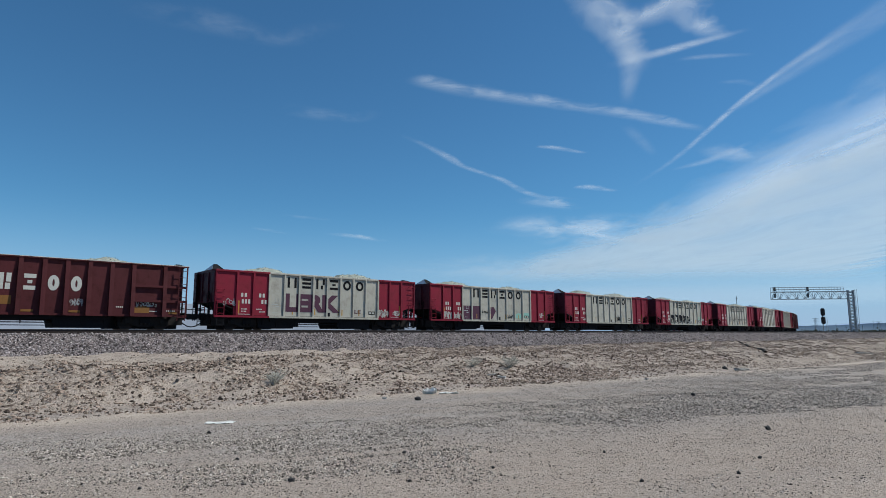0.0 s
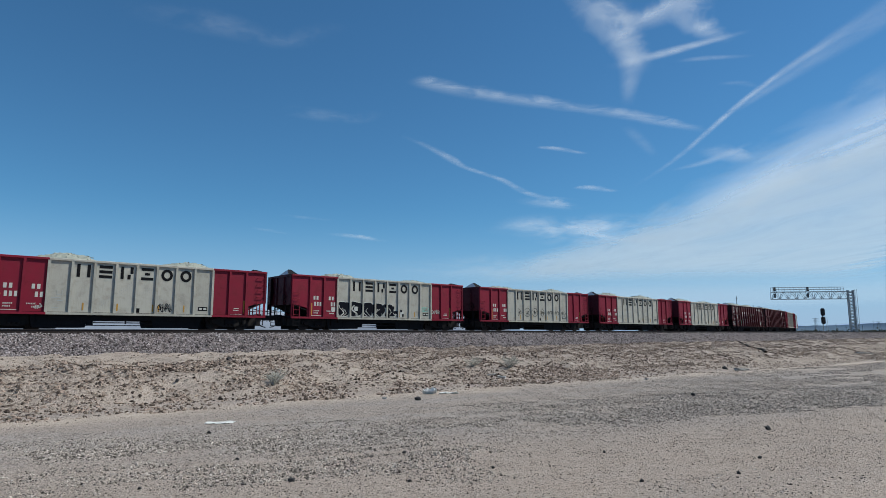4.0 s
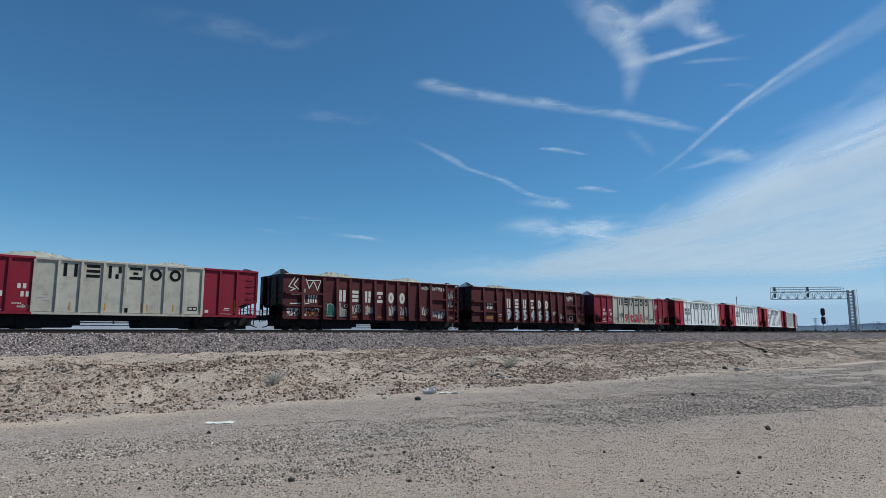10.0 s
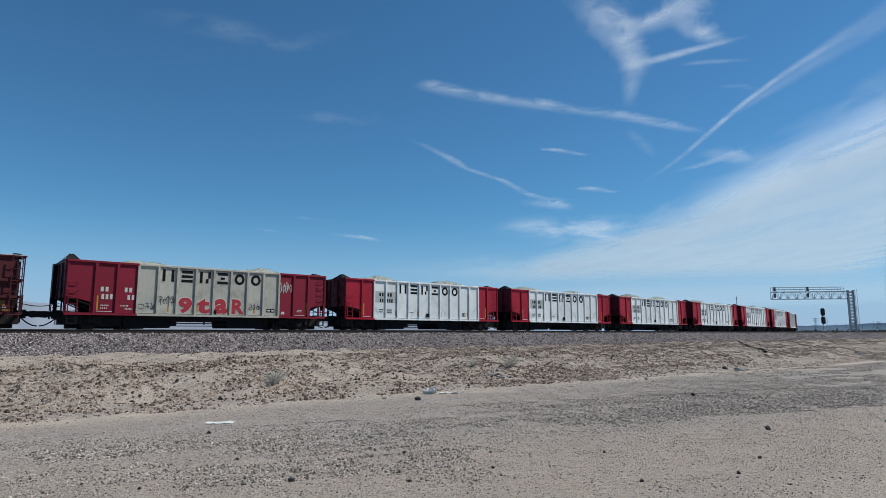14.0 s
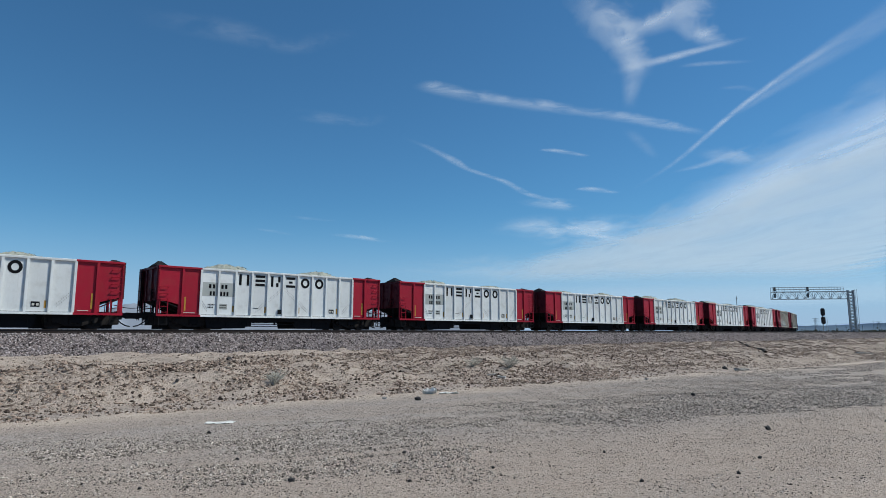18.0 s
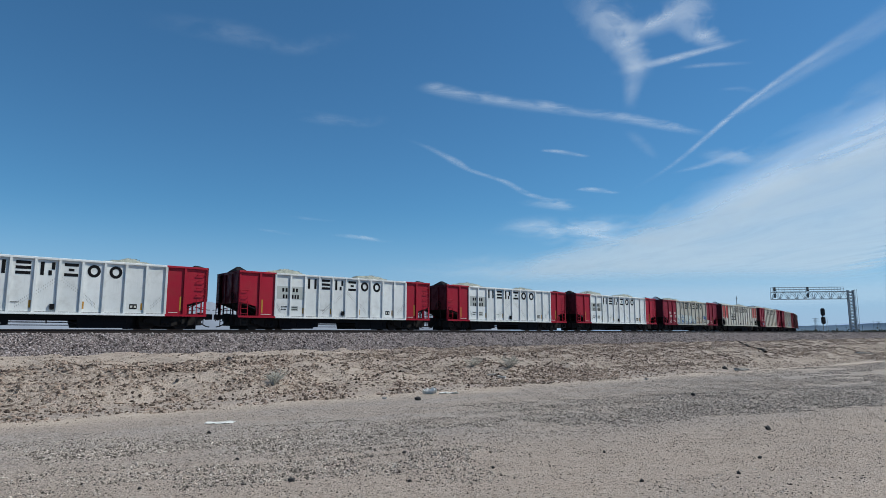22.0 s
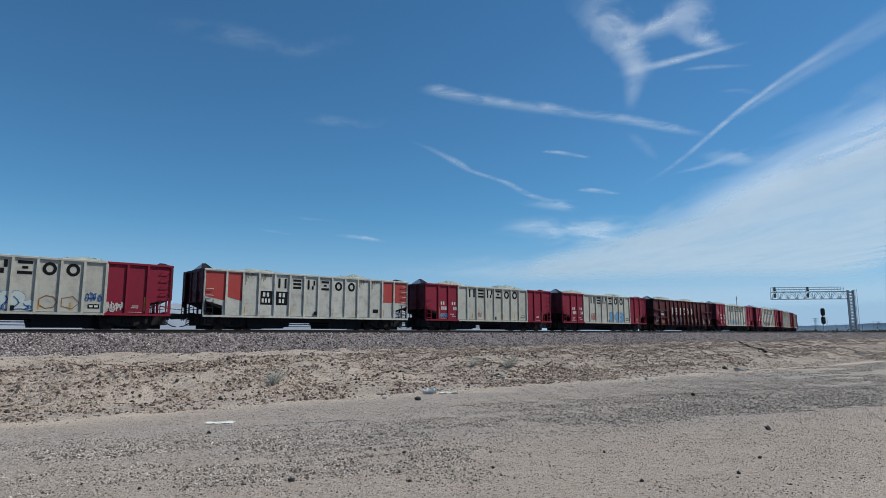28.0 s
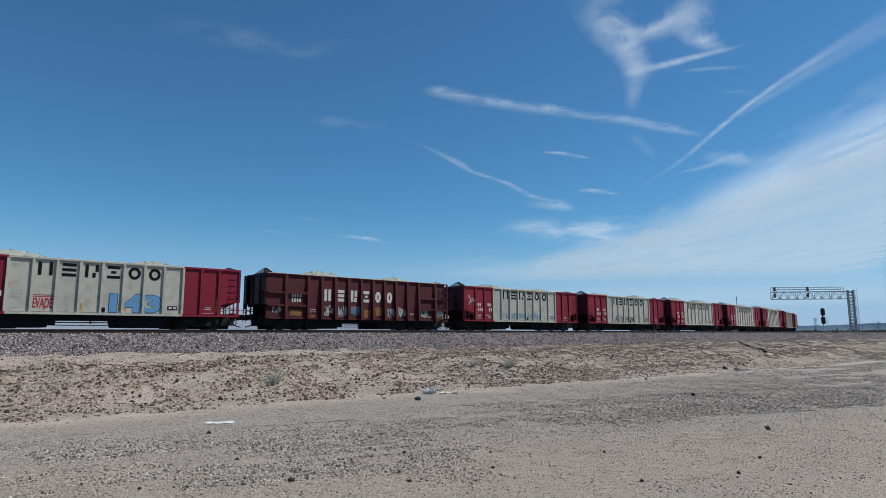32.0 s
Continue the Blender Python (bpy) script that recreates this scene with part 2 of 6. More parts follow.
def chips(name, points, sizes, material, flat=0.9, long=1.0, seed=3):
    """Very many small angular chips half sunk in the ground, as one mesh."""
    rng = np.random.default_rng(seed)
    n = len(points)
    v = PYRA_V[None] + rng.uniform(-0.42, 0.42, (n, 5, 3)) * np.array((1, 1, 0.6))
    v *= np.stack([np.full(n, long), np.ones(n), flat * rng.uniform(0.5, 1.3, n)], -1)[:, None] * np.asarray(sizes)[:, None, None] * 0.5
    a = rng.uniform(0, 6.283, n)[:, None]
    x, y = v[..., 0] * np.cos(a) - v[..., 1] * np.sin(a), v[..., 0] * np.sin(a) + v[..., 1] * np.cos(a)
    v = np.stack([x, y, v[..., 2]], -1) + np.asarray(points)[:, None]
    return mesh_from(name, v.reshape(-1, 3), (PYRA_F[None] + 5 * np.arange(n)[:, None, None]).reshape(-1, 3), material)


def scatter(name, points, sizes, material, flat=0.7, long=1.0, seed=3):
    """Many small broken pieces at the points, as one mesh."""
    rng = np.random.default_rng(seed)
    n = len(points)
    v = OCTA_V[None] * (1 + rng.uniform(-0.45, 0.45, (n, 6, 3))) + rng.uniform(-0.25, 0.25, (n, 6, 3))
    v *= np.stack([np.full(n, long), np.ones(n), flat * rng.uniform(0.6, 1.3, n)], -1)[:, None] * np.asarray(sizes)[:, None, None] * 0.5
    a, t = rng.uniform(0, 6.283, n), rng.normal(0, 0.45, n)
    x, y, z = v[..., 0], v[..., 1], v[..., 2]
    y, z = y * np.cos(t)[:, None] - z * np.sin(t)[:, None], y * np.sin(t)[:, None] + z * np.cos(t)[:, None]
    x, y = x * np.cos(a)[:, None] - y * np.sin(a)[:, None], x * np.sin(a)[:, None] + y * np.cos(a)[:, None]
    v = np.stack([x, y, z], -1) + np.asarray(points)[:, None]
    f = (OCTA_F[None] + 6 * np.arange(n)[:, None, None]).reshape(-1, 3)
    return mesh_from(name, v.reshape(-1, 3), f, material)


def hash_noise(x, y, seed=0):
    """Smooth value noise on arrays."""
    xi, yi = np.floor(x).astype(int), np.floor(y).astype(int)
    fx, fy = x - xi, y - yi
    fx, fy = fx * fx * (3 - 2 * fx), fy * fy * (3 - 2 * fy)

    def h(a, b):
        v = np.sin(a * 127.1 + b * 311.7 + seed * 74.7) * 43758.5453
        return v - np.floor(v)

    return (h(xi, yi) * (1 - fx) + h(xi + 1, yi) * fx) * (1 - fy) + (h(xi, yi + 1) * (1 - fx) + h(xi + 1, yi + 1) * fx) * fy


# ---- the line of the track ----
RAIL = 1.74          # top of the rails
BED = 1.53           # top of the ballast
TRACK_GAP = 4.3      # between the two tracks
CAR_PITCH, CAR_LEN, FIRST = 16.5345, 14.72, -8.61
STEP = 0.5
S_LINE = np.arange(-420, 620, STEP)
BEND = np.interp(S_LINE, (-45, 0, 40, 80, 120, 170, 215, 240), (-0.00025, -0.00025, 0.00068, 0.00364, 0.00387, 0.00397, 0.00397, 0.0))
BEND[S_LINE < -45] = 0
ZERO = int(np.argmin(abs(S_LINE)))
HEAD = 0.8556 - (np.cumsum(BEND) - np.cumsum(BEND)[ZERO]) * STEP
LINE_X, LINE_Y = np.cumsum(np.sin(HEAD)) * STEP, np.cumsum(np.cos(HEAD)) * STEP
LINE_X += -19.37 - LINE_X[ZERO] - 1.5 * math.cos(0.8556)
LINE_Y += 30.42 - LINE_Y[ZERO] + 1.5 * math.sin(0.8556)


def on_track(s, side=0.0):
    """The place on the train's track at s metres, side metres towards the road, and the heading."""
    a = np.interp(s, S_LINE, HEAD)
    return np.interp(s, S_LINE, LINE_X) + side * np.cos(a), np.interp(s, S_LINE, LINE_Y) - side * np.sin(a), a


U_X, U_Y = math.sin(0.8556), math.cos(0.8556)
O_X, O_Y = -19.37 - 1.5 * U_Y, 30.42 + 1.5 * U_X


def on_line(s, side=0.0):
    """The same for the straight line of the nearer track, which does not bend away."""
    return O_X + s * U_X + side * U_Y, O_Y + s * U_Y - side * U_X, 0.8556 + 0 * s


def from_line(x, y):
    """How far points lie from that line, towards the road, and where along it."""
    x, y = np.asarray(x, float).ravel() - O_X, np.asarray(y, float).ravel() - O_Y
    return x * U_Y - y * U_X, x * U_X + y * U_Y


def smooth(a, b, x):
    t = np.clip((x - a) / (b - a), 0, 1)
    return t * t * (3 - 2 * t)


def foot_of(s):
    """How far from the line the foot of the bank runs."""
    return 24.15 + 0.088 * np.clip(s - 3.8, -12, 60) + 0.5 * (hash_noise(s / 5, 0 * s, 5) - 0.5)


def lie(x, y):
    """The lie of the land: road level, the sandy bank up to the railway, and the flat beyond."""
    shape = np.shape(x)
    d, s = from_line(x, y)
    fx, fy = np.asarray(x, float).ravel(), np.asarray(y, float).ravel()
    foot = foot_of(s)
    crest = foot - 5.6 + 1.6 * (hash_noise(s / 7, 0 * s, 9) - 0.5)
    rise = np.clip((foot - d) / (foot - crest), 0, 1)
    bank = 0.60 * (0.35 * rise + 0.65 * rise * rise * (3 - 2 * rise))
    near = smooth(180, 90, np.hypot(fx, fy))
    rough = smooth(0.05, 0.5, rise) * smooth(7.0, 9.5, d)
    bank += near * rough * (0.34 * (hash_noise(fx / 1.6, fy / 1.6, 1) - 0.5) + 0.22 * (hash_noise(fx / 0.55, fy / 0.55, 2) - 0.5) + 0.10 * (hash_noise(fx / 0.2, fy / 0.2, 3) - 0.5))
    bank = np.where(d < 7.0, 0.60 + 0.80 * smooth(7.0, 5.0, d), bank)
    flat = near * (0.06 * (hash_noise(fx / 3.1, fy / 3.1, 4) - 0.5) + 0.03 * (hash_noise(fx / 0.7, fy / 0.7, 6) - 0.5) + 0.012 * (hash_noise(fx / 0.2, fy / 0.2, 7) - 0.5))
    return (bank + flat).reshape(shape), (smooth(-0.05, 0.25, rise) * smooth(4, 7, d)).reshape(shape), (smooth(foot + 1.6, foot + 0.3, d) * smooth(foot - 0.5, foot + 0.2, d)).reshape(shape)


def ground_height(x, y):
    return lie(x, y)[0]


# ---- ground ----
def build_ground():
    u, n = np.array((0.755, 0.656)), np.array((-0.656, 0.755))
    a = np.concatenate([-np.geomspace(4800, 42, 30), np.arange(-40, 62, 0.28), np.arange(62, 150, 0.9), np.geomspace(152, 4800, 34)])
    b = np.concatenate([-np.geomspace(4800, 3.2, 34), np.arange(-3, 31, 0.14), np.arange(31, 120, 0.9), np.geomspace(122, 4800, 34)])
    A, B = np.meshgrid(a, b, indexing="ij")
    x, y = A * u[0] + B * n[0], A * u[1] + B * n[1]
    z, slope, verge = lie(x, y)
    me = mesh_from("ground", np.stack([x, y, z], -1).reshape(-1, 3), grid_faces(len(a), len(b)), GROUND, True)
    me.attributes.new("bank", "FLOAT", "POINT").data.foreach_set("value", slope.ravel())
    me.attributes.new("verge", "FLOAT", "POINT").data.foreach_set("value", verge.ravel())
    d, s = from_line(x, y)
    bare = smooth(7.6, 8.6, d) * smooth(18.2, 15.0, d + 2.2 * (hash_noise(s / 2.6, d / 2.0, 8) - 0.5)) * smooth(14, 4, s)
    me.attributes.new("crest", "FLOAT", "POINT").data.foreach_set("value", bare)
    tagged(new("ground", me), "pale desert sand and gravel rising in a bank to the railway", "ground", "", "structure")


build_ground()


def swept(name, s, profile, material, wobble=0.0, way=on_track):
    """A strip along the track with a cross-section of (side, height)."""
    side, height = np.array([p[0] for p in profile]), np.array([p[1] for p in profile])
    S, D = np.meshgrid(s, side, indexing="ij")
    x, y, _ = way(S, D)
    z = np.broadcast_to(height, S.shape).copy()
    if wobble:
        w = hash_noise(S * 3, D * 3, 11) + hash_noise(S * 9, D * 9, 12) - 1
        z += wobble * w * (z < BED + 0.005)
    return mesh_from(name, np.stack([x, y, z], -1).reshape(-1, 3), grid_faces(len(s), len(side))[:, ::-1], material, wobble > 0)


def build_tracks():
    s = np.concatenate([np.arange(-120, -32, 2.0), np.arange(-32, 70, 0.22), np.arange(70, 420, 1.0)])
    prof = [(d, BED) for d in np.arange(2.2, 6.0, 0.5)] + [(d, BED - 0.58 * (d - 6.0)) for d in np.arange(6.0, 7.9, 0.12)]
    tagged(new("ballast_bed", swept("ballast_bed", s, prof, BALLAST, 0.055, on_line)), "grey crushed stone ballast with a sloping shoulder", "ballast", "", "structure")
    prof = [(-3.6, 1.2), (-2.4, BED - 0.02)] + [(d, BED) for d in np.arange(-2.0, 2.1, 0.5)] + [(2.2, BED - 0.01)]
    tagged(new("ballast_bed", swept("ballast_bed", s, prof, BALLAST, 0.03)), "grey crushed stone ballast under the curved track", "ballast", "", "structure")
    for centre, way, words in ((0.0, on_track, "curving railway track of rusty rails on dark timber ties"), (TRACK_GAP, on_line, "straight railway track of rusty rails on dark timber ties")):
        top = tagged(new("track"), words, "railway track", "tracks", "structure")
        sr = np.arange(-110, 400, 1.0)
        for side in (-0.755, 0.755):
            c = centre + side
            web = [(c - 0.07, BED), (c - 0.07, BED + 0.02), (c - 0.012, BED + 0.035), (c - 0.012, RAIL - 0.035), (c - 0.036, RAIL - 0.03), (c - 0.036, RAIL), (c + 0.036, RAIL), (c + 0.036, RAIL - 0.03), (c + 0.012, RAIL - 0.035), (c + 0.012, BED + 0.035), (c + 0.07, BED + 0.02), (c + 0.07, BED)]
            link("rail", swept("rail", sr, web, RUST, 0.0, way), top)
        me = mesh_of("tie", boxes((-0.115, 0.115, -1.3, 1.3, BED - 0.12, BED + 0.012)), TIE)
        for k in range(-60, 220):
            x, y, a = way(k * 0.6, centre)
            link("tie", me, top, pose(x, y, 0, 0, 0, 90 - math.degrees(a)))


build_tracks()


# ---- the ballast cars ----
TOP, SILL, HALF = 3.56, 0.76, 1.5
UNIT = 1.02
EDGES = [-CAR_LEN / 2 - 0.10] + [-6 * UNIT + i * UNIT for i in range(13)] + [CAR_LEN / 2]
FAR_EDGES = [-x for x in EDGES[::-1]]
SHARED = {}


def shared(key, make, material):
    """One mesh for all alike parts of one paint."""
    full = (key, material.name)
    if full not in SHARED:
        SHARED[full] = mesh_of(key if isinstance(key, str) else key[0], make(), material)
    return SHARED[full]


def panel_shape(width, cut=0):
    """A side panel with a shallow pressed field; cut: the side (-1, 1) on which the slope sheet leaves an opening."""
    bm = bmesh.new()
    h0, h1 = SILL + 0.12, TOP - 0.12
    if not cut:
        box(bm, 0, width, 0, 0.012, h0, h1)
        return bm
    low, mid = 1.72, 1.42
    out = [(0, low), (width * 0.85, mid), (width * 0.85, h0), (width, h0), (width, h1), (0, h1)]
    if cut > 0:
        out = [(width - x, z) for x, z in out][::-1]
    prism(bm, out, 0, 0.012)
    return bm


def post_shape():
    bm = bmesh.new()
    prism(bm, [(-0.06, SILL + 0.02), (0.06, SILL + 0.02), (0.06, TOP - 0.1), (-0.06, TOP - 0.1)], -0.075, 0)
    return bm


def corner_shape():
    """A corner angle with its column of rivet heads."""
    bm = bmesh.new()
    box(bm, -0.05, 0.05, -0.035, 0, SILL + 0.02, TOP - 0.1)
    for i in range(17):
        z = 1.55 + i * 0.115
        box(bm, -0.025, 0.025, -0.065, -0.035, z, z + 0.05)
    return bm


def chord_shape(x0, x1):
    bm = bmesh.new()
    prism(bm, [(x0, TOP - 0.12), (x1, TOP - 0.12), (x1, TOP), (x0, TOP)], -0.08, 0.05)
    bmesh.ops.bevel(bm, geom=[e for e in bm.edges if abs(e.verts[0].co.x - e.verts[1].co.x) > 0.1], offset=0.015, segments=1, affect="EDGES")
    return bm


def sill_shape(x0, x1):
    return boxes((x0, x1, -0.11, 0.05, SILL, SILL + 0.10), (x0, x1, -0.13, -0.11, SILL - 0.02, SILL + 0.03))


def ladder_shape(rungs, z0, z1, width=0.42):
    bm = bmesh.new()
    for x in (0, width):
        box(bm, x - 0.02, x + 0.02, -0.06, -0.02, z0, z1)
    for i in range(rungs):
        z = z0 + (z1 - z0) * (i + 0.5) / rungs
        rod(bm, (0, -0.06, z), (width, -0.06, z), 0.016, 5)
    return bm


def stirrup_shape():
    """The hanging foot step under the corner."""
    return boxes((-0.02, 0.02, -0.05, -0.01, 0.3, SILL), (0.40, 0.44, -0.05, -0.01, 0.3, SILL), (-0.02, 0.44, -0.06, 0.02, 0.28, 0.32), (-0.02, 0.44, -0.05, -0.02, 0.52, 0.55))


def grab_shape(width=0.42):
    bm = bmesh.new()
    rod(bm, (0, -0.09, 0), (width, -0.09, 0), 0.018, 5)
    rod(bm, (0, -0.09, 0), (0, 0, -0.03), 0.018, 5)
    rod(bm, (width, -0.09, 0), (width, 0, -0.03), 0.018, 5)
    return bm


def end_sheet_shape():
    """The end wall and its lip; the end is at x = 0 and the car lies towards +x."""
    bm = bmesh.new()
    prism(bm, [(0.0, 1.62), (0.02, 1.62), (0.02, TOP - 0.02), (-0.06, TOP), (-0.06, TOP - 0.14), (0.0, TOP - 0.14)], -HALF + 0.01, HALF + 0.04)
    return bm


def stiffener_shape():
    return boxes((-0.07, 0.0, -0.045, 0.045, 1.62, TOP - 0.15))


def slope_sheet_shape():
    bm = bmesh.new()
    prism(bm, [(0.02, 1.64), (0.02, 1.70), (2.05, 0.98), (2.05, 0.92)], -HALF + 0.02, HALF - 0.02)
    return bm


def end_ladder_shape():
    """Rungs and stiles on the end wall, held off it by short brackets."""
    bm = ladder_shape(8, 0.55, TOP - 0.05, 0.4)
    for z in (0.9, 1.7, 2.5, TOP - 0.1):
        for x in (0, 0.4):
            box(bm, x - 0.015, x + 0.015, -0.04, 0.03, z - 0.015, z + 0.015)
    return bm


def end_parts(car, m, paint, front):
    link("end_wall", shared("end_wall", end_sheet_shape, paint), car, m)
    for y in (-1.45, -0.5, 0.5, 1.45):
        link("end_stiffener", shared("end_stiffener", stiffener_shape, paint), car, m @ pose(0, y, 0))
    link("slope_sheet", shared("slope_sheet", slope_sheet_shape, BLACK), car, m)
    if front:
        link("corner_plate", shared("corner_plate", lambda: boxes((-0.20, 0.0, HALF - 0.06, HALF, 1.35, TOP - 0.03), (-0.20, -0.16, HALF - 0.42, HALF, 1.7, TOP - 0.05)), paint), car, m)
        link("end_ladder", shared("end_ladder", end_ladder_shape, BLACK), car, m @ pose(-0.14, 1.48, 0, 0, 0, -90))


def end_frame_shape():
    """Posts, platform and braces under the end wall."""
    bm = boxes((-0.02, 2.1, -0.28, 0.28, 0.62, 0.95), (-0.05, 0.08, -HALF, HALF, SILL, SILL + 0.14), (0.55, 0.68, -HALF + 0.02, HALF - 0.02, SILL, SILL + 0.12))
    for y in (-1.44, -0.75, 0.75, 1.44):
        box(bm, -0.03, 0.04, y - 0.035, y + 0.035, SILL + 0.1, 1.66)
    for y in (-1.1, 1.1):
        rod(bm, (0.02, y, 1.64), (1.5, y * 0.7, 0.9), 0.035)
        rod(bm, (0.6, y, 0.85), (0.6, y, 1.48), 0.03)
    rod(bm, (-0.06, -1.4, 1.18), (-0.06, 1.4, 1.18), 0.02)
    return bm


def coupler_shape():
    bm = bmesh.new()
    prism(bm, [(-0.92, 0.62), (-0.6, 0.60), (-0.5, 0.66), (0.1, 0.68), (0.1, 0.92), (-0.5, 0.92), (-0.6, 0.95), (-0.92, 0.93)], -0.11, 0.11)
    box(bm, -0.35, -0.05, -0.24, 0.24, 0.56, 0.99)
    box(bm, 0.0, 0.75, -0.9, 0.9, 0.26, 0.80)
    rod(bm, (-0.12, -1.4, 0.86), (-0.2, -0.2, 0.8), 0.02, 5)
    box(bm, -0.22, 0.0, -0.75, -0.5, 0.35, 0.85)
    return bm


def hose_shape():
    bm = bmesh.new()
    pts = [Vector((-0.02 - 0.9 * t, -0.42 + 0.1 * t, 0.80 - 0.62 * math.sin(math.pi * t * 0.5))) for t in (0, 0.25, 0.5, 0.75, 1)]
    for a, b in zip(pts, pts[1:]):
        rod(bm, a, b, 0.035, 6)
    return bm


def cable_shape():
    """A control cable that hangs from car to car."""
    bm = bmesh.new()
    pts = [Vector((-0.02 - 0.9 * t, 0.35, 1.36 - 0.16 * math.sin(math.pi * t * 0.5))) for t in (0, 0.25, 0.5, 0.75, 1)]
    for a, b in zip(pts, pts[1:]):
        rod(bm, a, b, 0.022, 6)
    return bm


def chute_shape(x0, x1):
    """A discharge pocket: sloping sides down to the gates."""
    bm = bmesh.new()
    m = (x0 + x1) / 2
    prism(bm, [(x0, SILL + 0.05), (x0 + 0.03, 0.42), (x0 + 0.12, 0.10), (x1 - 0.12, 0.10), (x1 - 0.03, 0.42), (x1, SILL + 0.05)], -1.25, 1.25)
    box(bm, m - 0.05, m + 0.05, -1.29, 1.29, 0.2, SILL)
    for x in (x0 + 0.3, x1 - 0.3):
        box(bm, x - 0.03, x + 0.03, -1.3, 1.3, 0.3, SILL)
    return bm


def side_frame_shape():
    bm = bmesh.new()
    prism(bm, [(-1.15, 0.52), (-1.0, 0.66), (-0.45, 0.74), (0.45, 0.74), (1.0, 0.66), (1.15, 0.52), (1.1, 0.38), (0.75, 0.36), (0.5, 0.24), (0.3, 0.17), (-0.3, 0.17), (-0.5, 0.24), (-0.75, 0.36), (-1.1, 0.38)], -0.07, 0.07)
    box(bm, -1.3, 1.3, 0.1, 0.9, 0.2, 0.5)
    for x in (-0.89, 0.89):
        disc(bm, (x, -0.1, 0.46), 0.13, 0.12, 10)
    for x in (-0.2, 0, 0.2):
        rod(bm, (x, -0.1, 0.28), (x, -0.1, 0.6), 0.07, 8)
    return bm


def wheel_shape():
    bm = bmesh.new()
    disc(bm, (0, 0, 0), 0.46, 0.13, 24)
    disc(bm, (0, 0.075, 0), 0.495, 0.03, 24)
    disc(bm, (0, -0.07, 0), 0.16, 0.1, 14)
    return bm


def sheet(corners, thick=0.012):
    """A bent piece of sheet steel through three or four corners."""
    bm = bmesh.new()
    up = (Vector(corners[1]) - Vector(corners[0])).cross(Vector(corners[2]) - Vector(corners[0])).normalized() * thick
    lo = [bm.verts.new(c) for c in corners]
    hi = [bm.verts.new(Vector(c) + up) for c in corners]
    n = len(lo)
    bm.faces.new(lo[::-1])
    bm.faces.new(hi)
    for i in range(n):
        bm.faces.new((lo[i], lo[(i + 1) % n], hi[(i + 1) % n], hi[i]))
    return bm


def cover_shape(rise):
    """The two slopes of the small hood over the end of the hopper."""
    bm = bmesh.new()
    for y in (-0.66, 0.66):
        part_bm = sheet([(0.22, 0, TOP + rise), (0.38, 0, TOP + rise), (0.62, y, TOP - 0.03), (-0.06, y, TOP - 0.03)])
        me = bpy.data.meshes.new("slope")
        part_bm.to_mesh(me)
        part_bm.free()
        bm.from_mesh(me)
        bpy.data.meshes.remove(me)
    bmesh.ops.recalc_face_normals(bm, faces=bm.faces)
    return bm


def gable_shape(rise):
    """The leaning sheet added to close the hood; its pale colour stands for light through it."""
    return sheet([(-0.10, -0.64, TOP - 0.01), (0.21, 0, TOP + rise + 0.004), (-0.10, 0.64, TOP - 0.01)])


def rim_shape(rise):
    """The rolled edge of the hood."""
    bm = bmesh.new()
    rod(bm, (0.20, 0, TOP + rise), (0.40, 0, TOP + rise), 0.016, 5)
    for y in (-0.67, 0.67):
        rod(bm, (0.63, y, TOP - 0.03), (0.39, 0, TOP + rise), 0.03, 5)
        rod(bm, (-0.10, y, TOP - 0.02), (0.21, 0, TOP + rise), 0.016, 5)
    return bm


def hood_on(car, m, rise, bright):
    m = m @ pose(0, -0.55 if rise > 0.2 else 0.55, 0)
    hood = link("peaked_hood", shared(("peaked_hood", rise), lambda: cover_shape(rise), BLACK), car, m)
    link("gable", shared(("gable", rise), lambda: gable_shape(rise), BLACK if bright else HOOD_OPENING), hood)
    link("hood_rim", shared(("hood_rim", rise), lambda: rim_shape(rise), BLACK), hood)


def brake_wheel_shape():
    bm = bmesh.new()
    n = 14
    ring = [Vector((-0.14, 0.28 * math.cos(i * 2 * math.pi / n), 2.0 + 0.28 * math.sin(i * 2 * math.pi / n))) for i in range(n)]
    for i in range(n):
        rod(bm, ring[i], ring[(i + 1) % n], 0.018, 5)
    for i in range(0, n, 3):
        rod(bm, ring[i], (-0.14, 0, 2.0), 0.014, 5)
    rod(bm, (-0.16, 0, 2.0), (0, 0, 2.0), 0.03)
    return bm


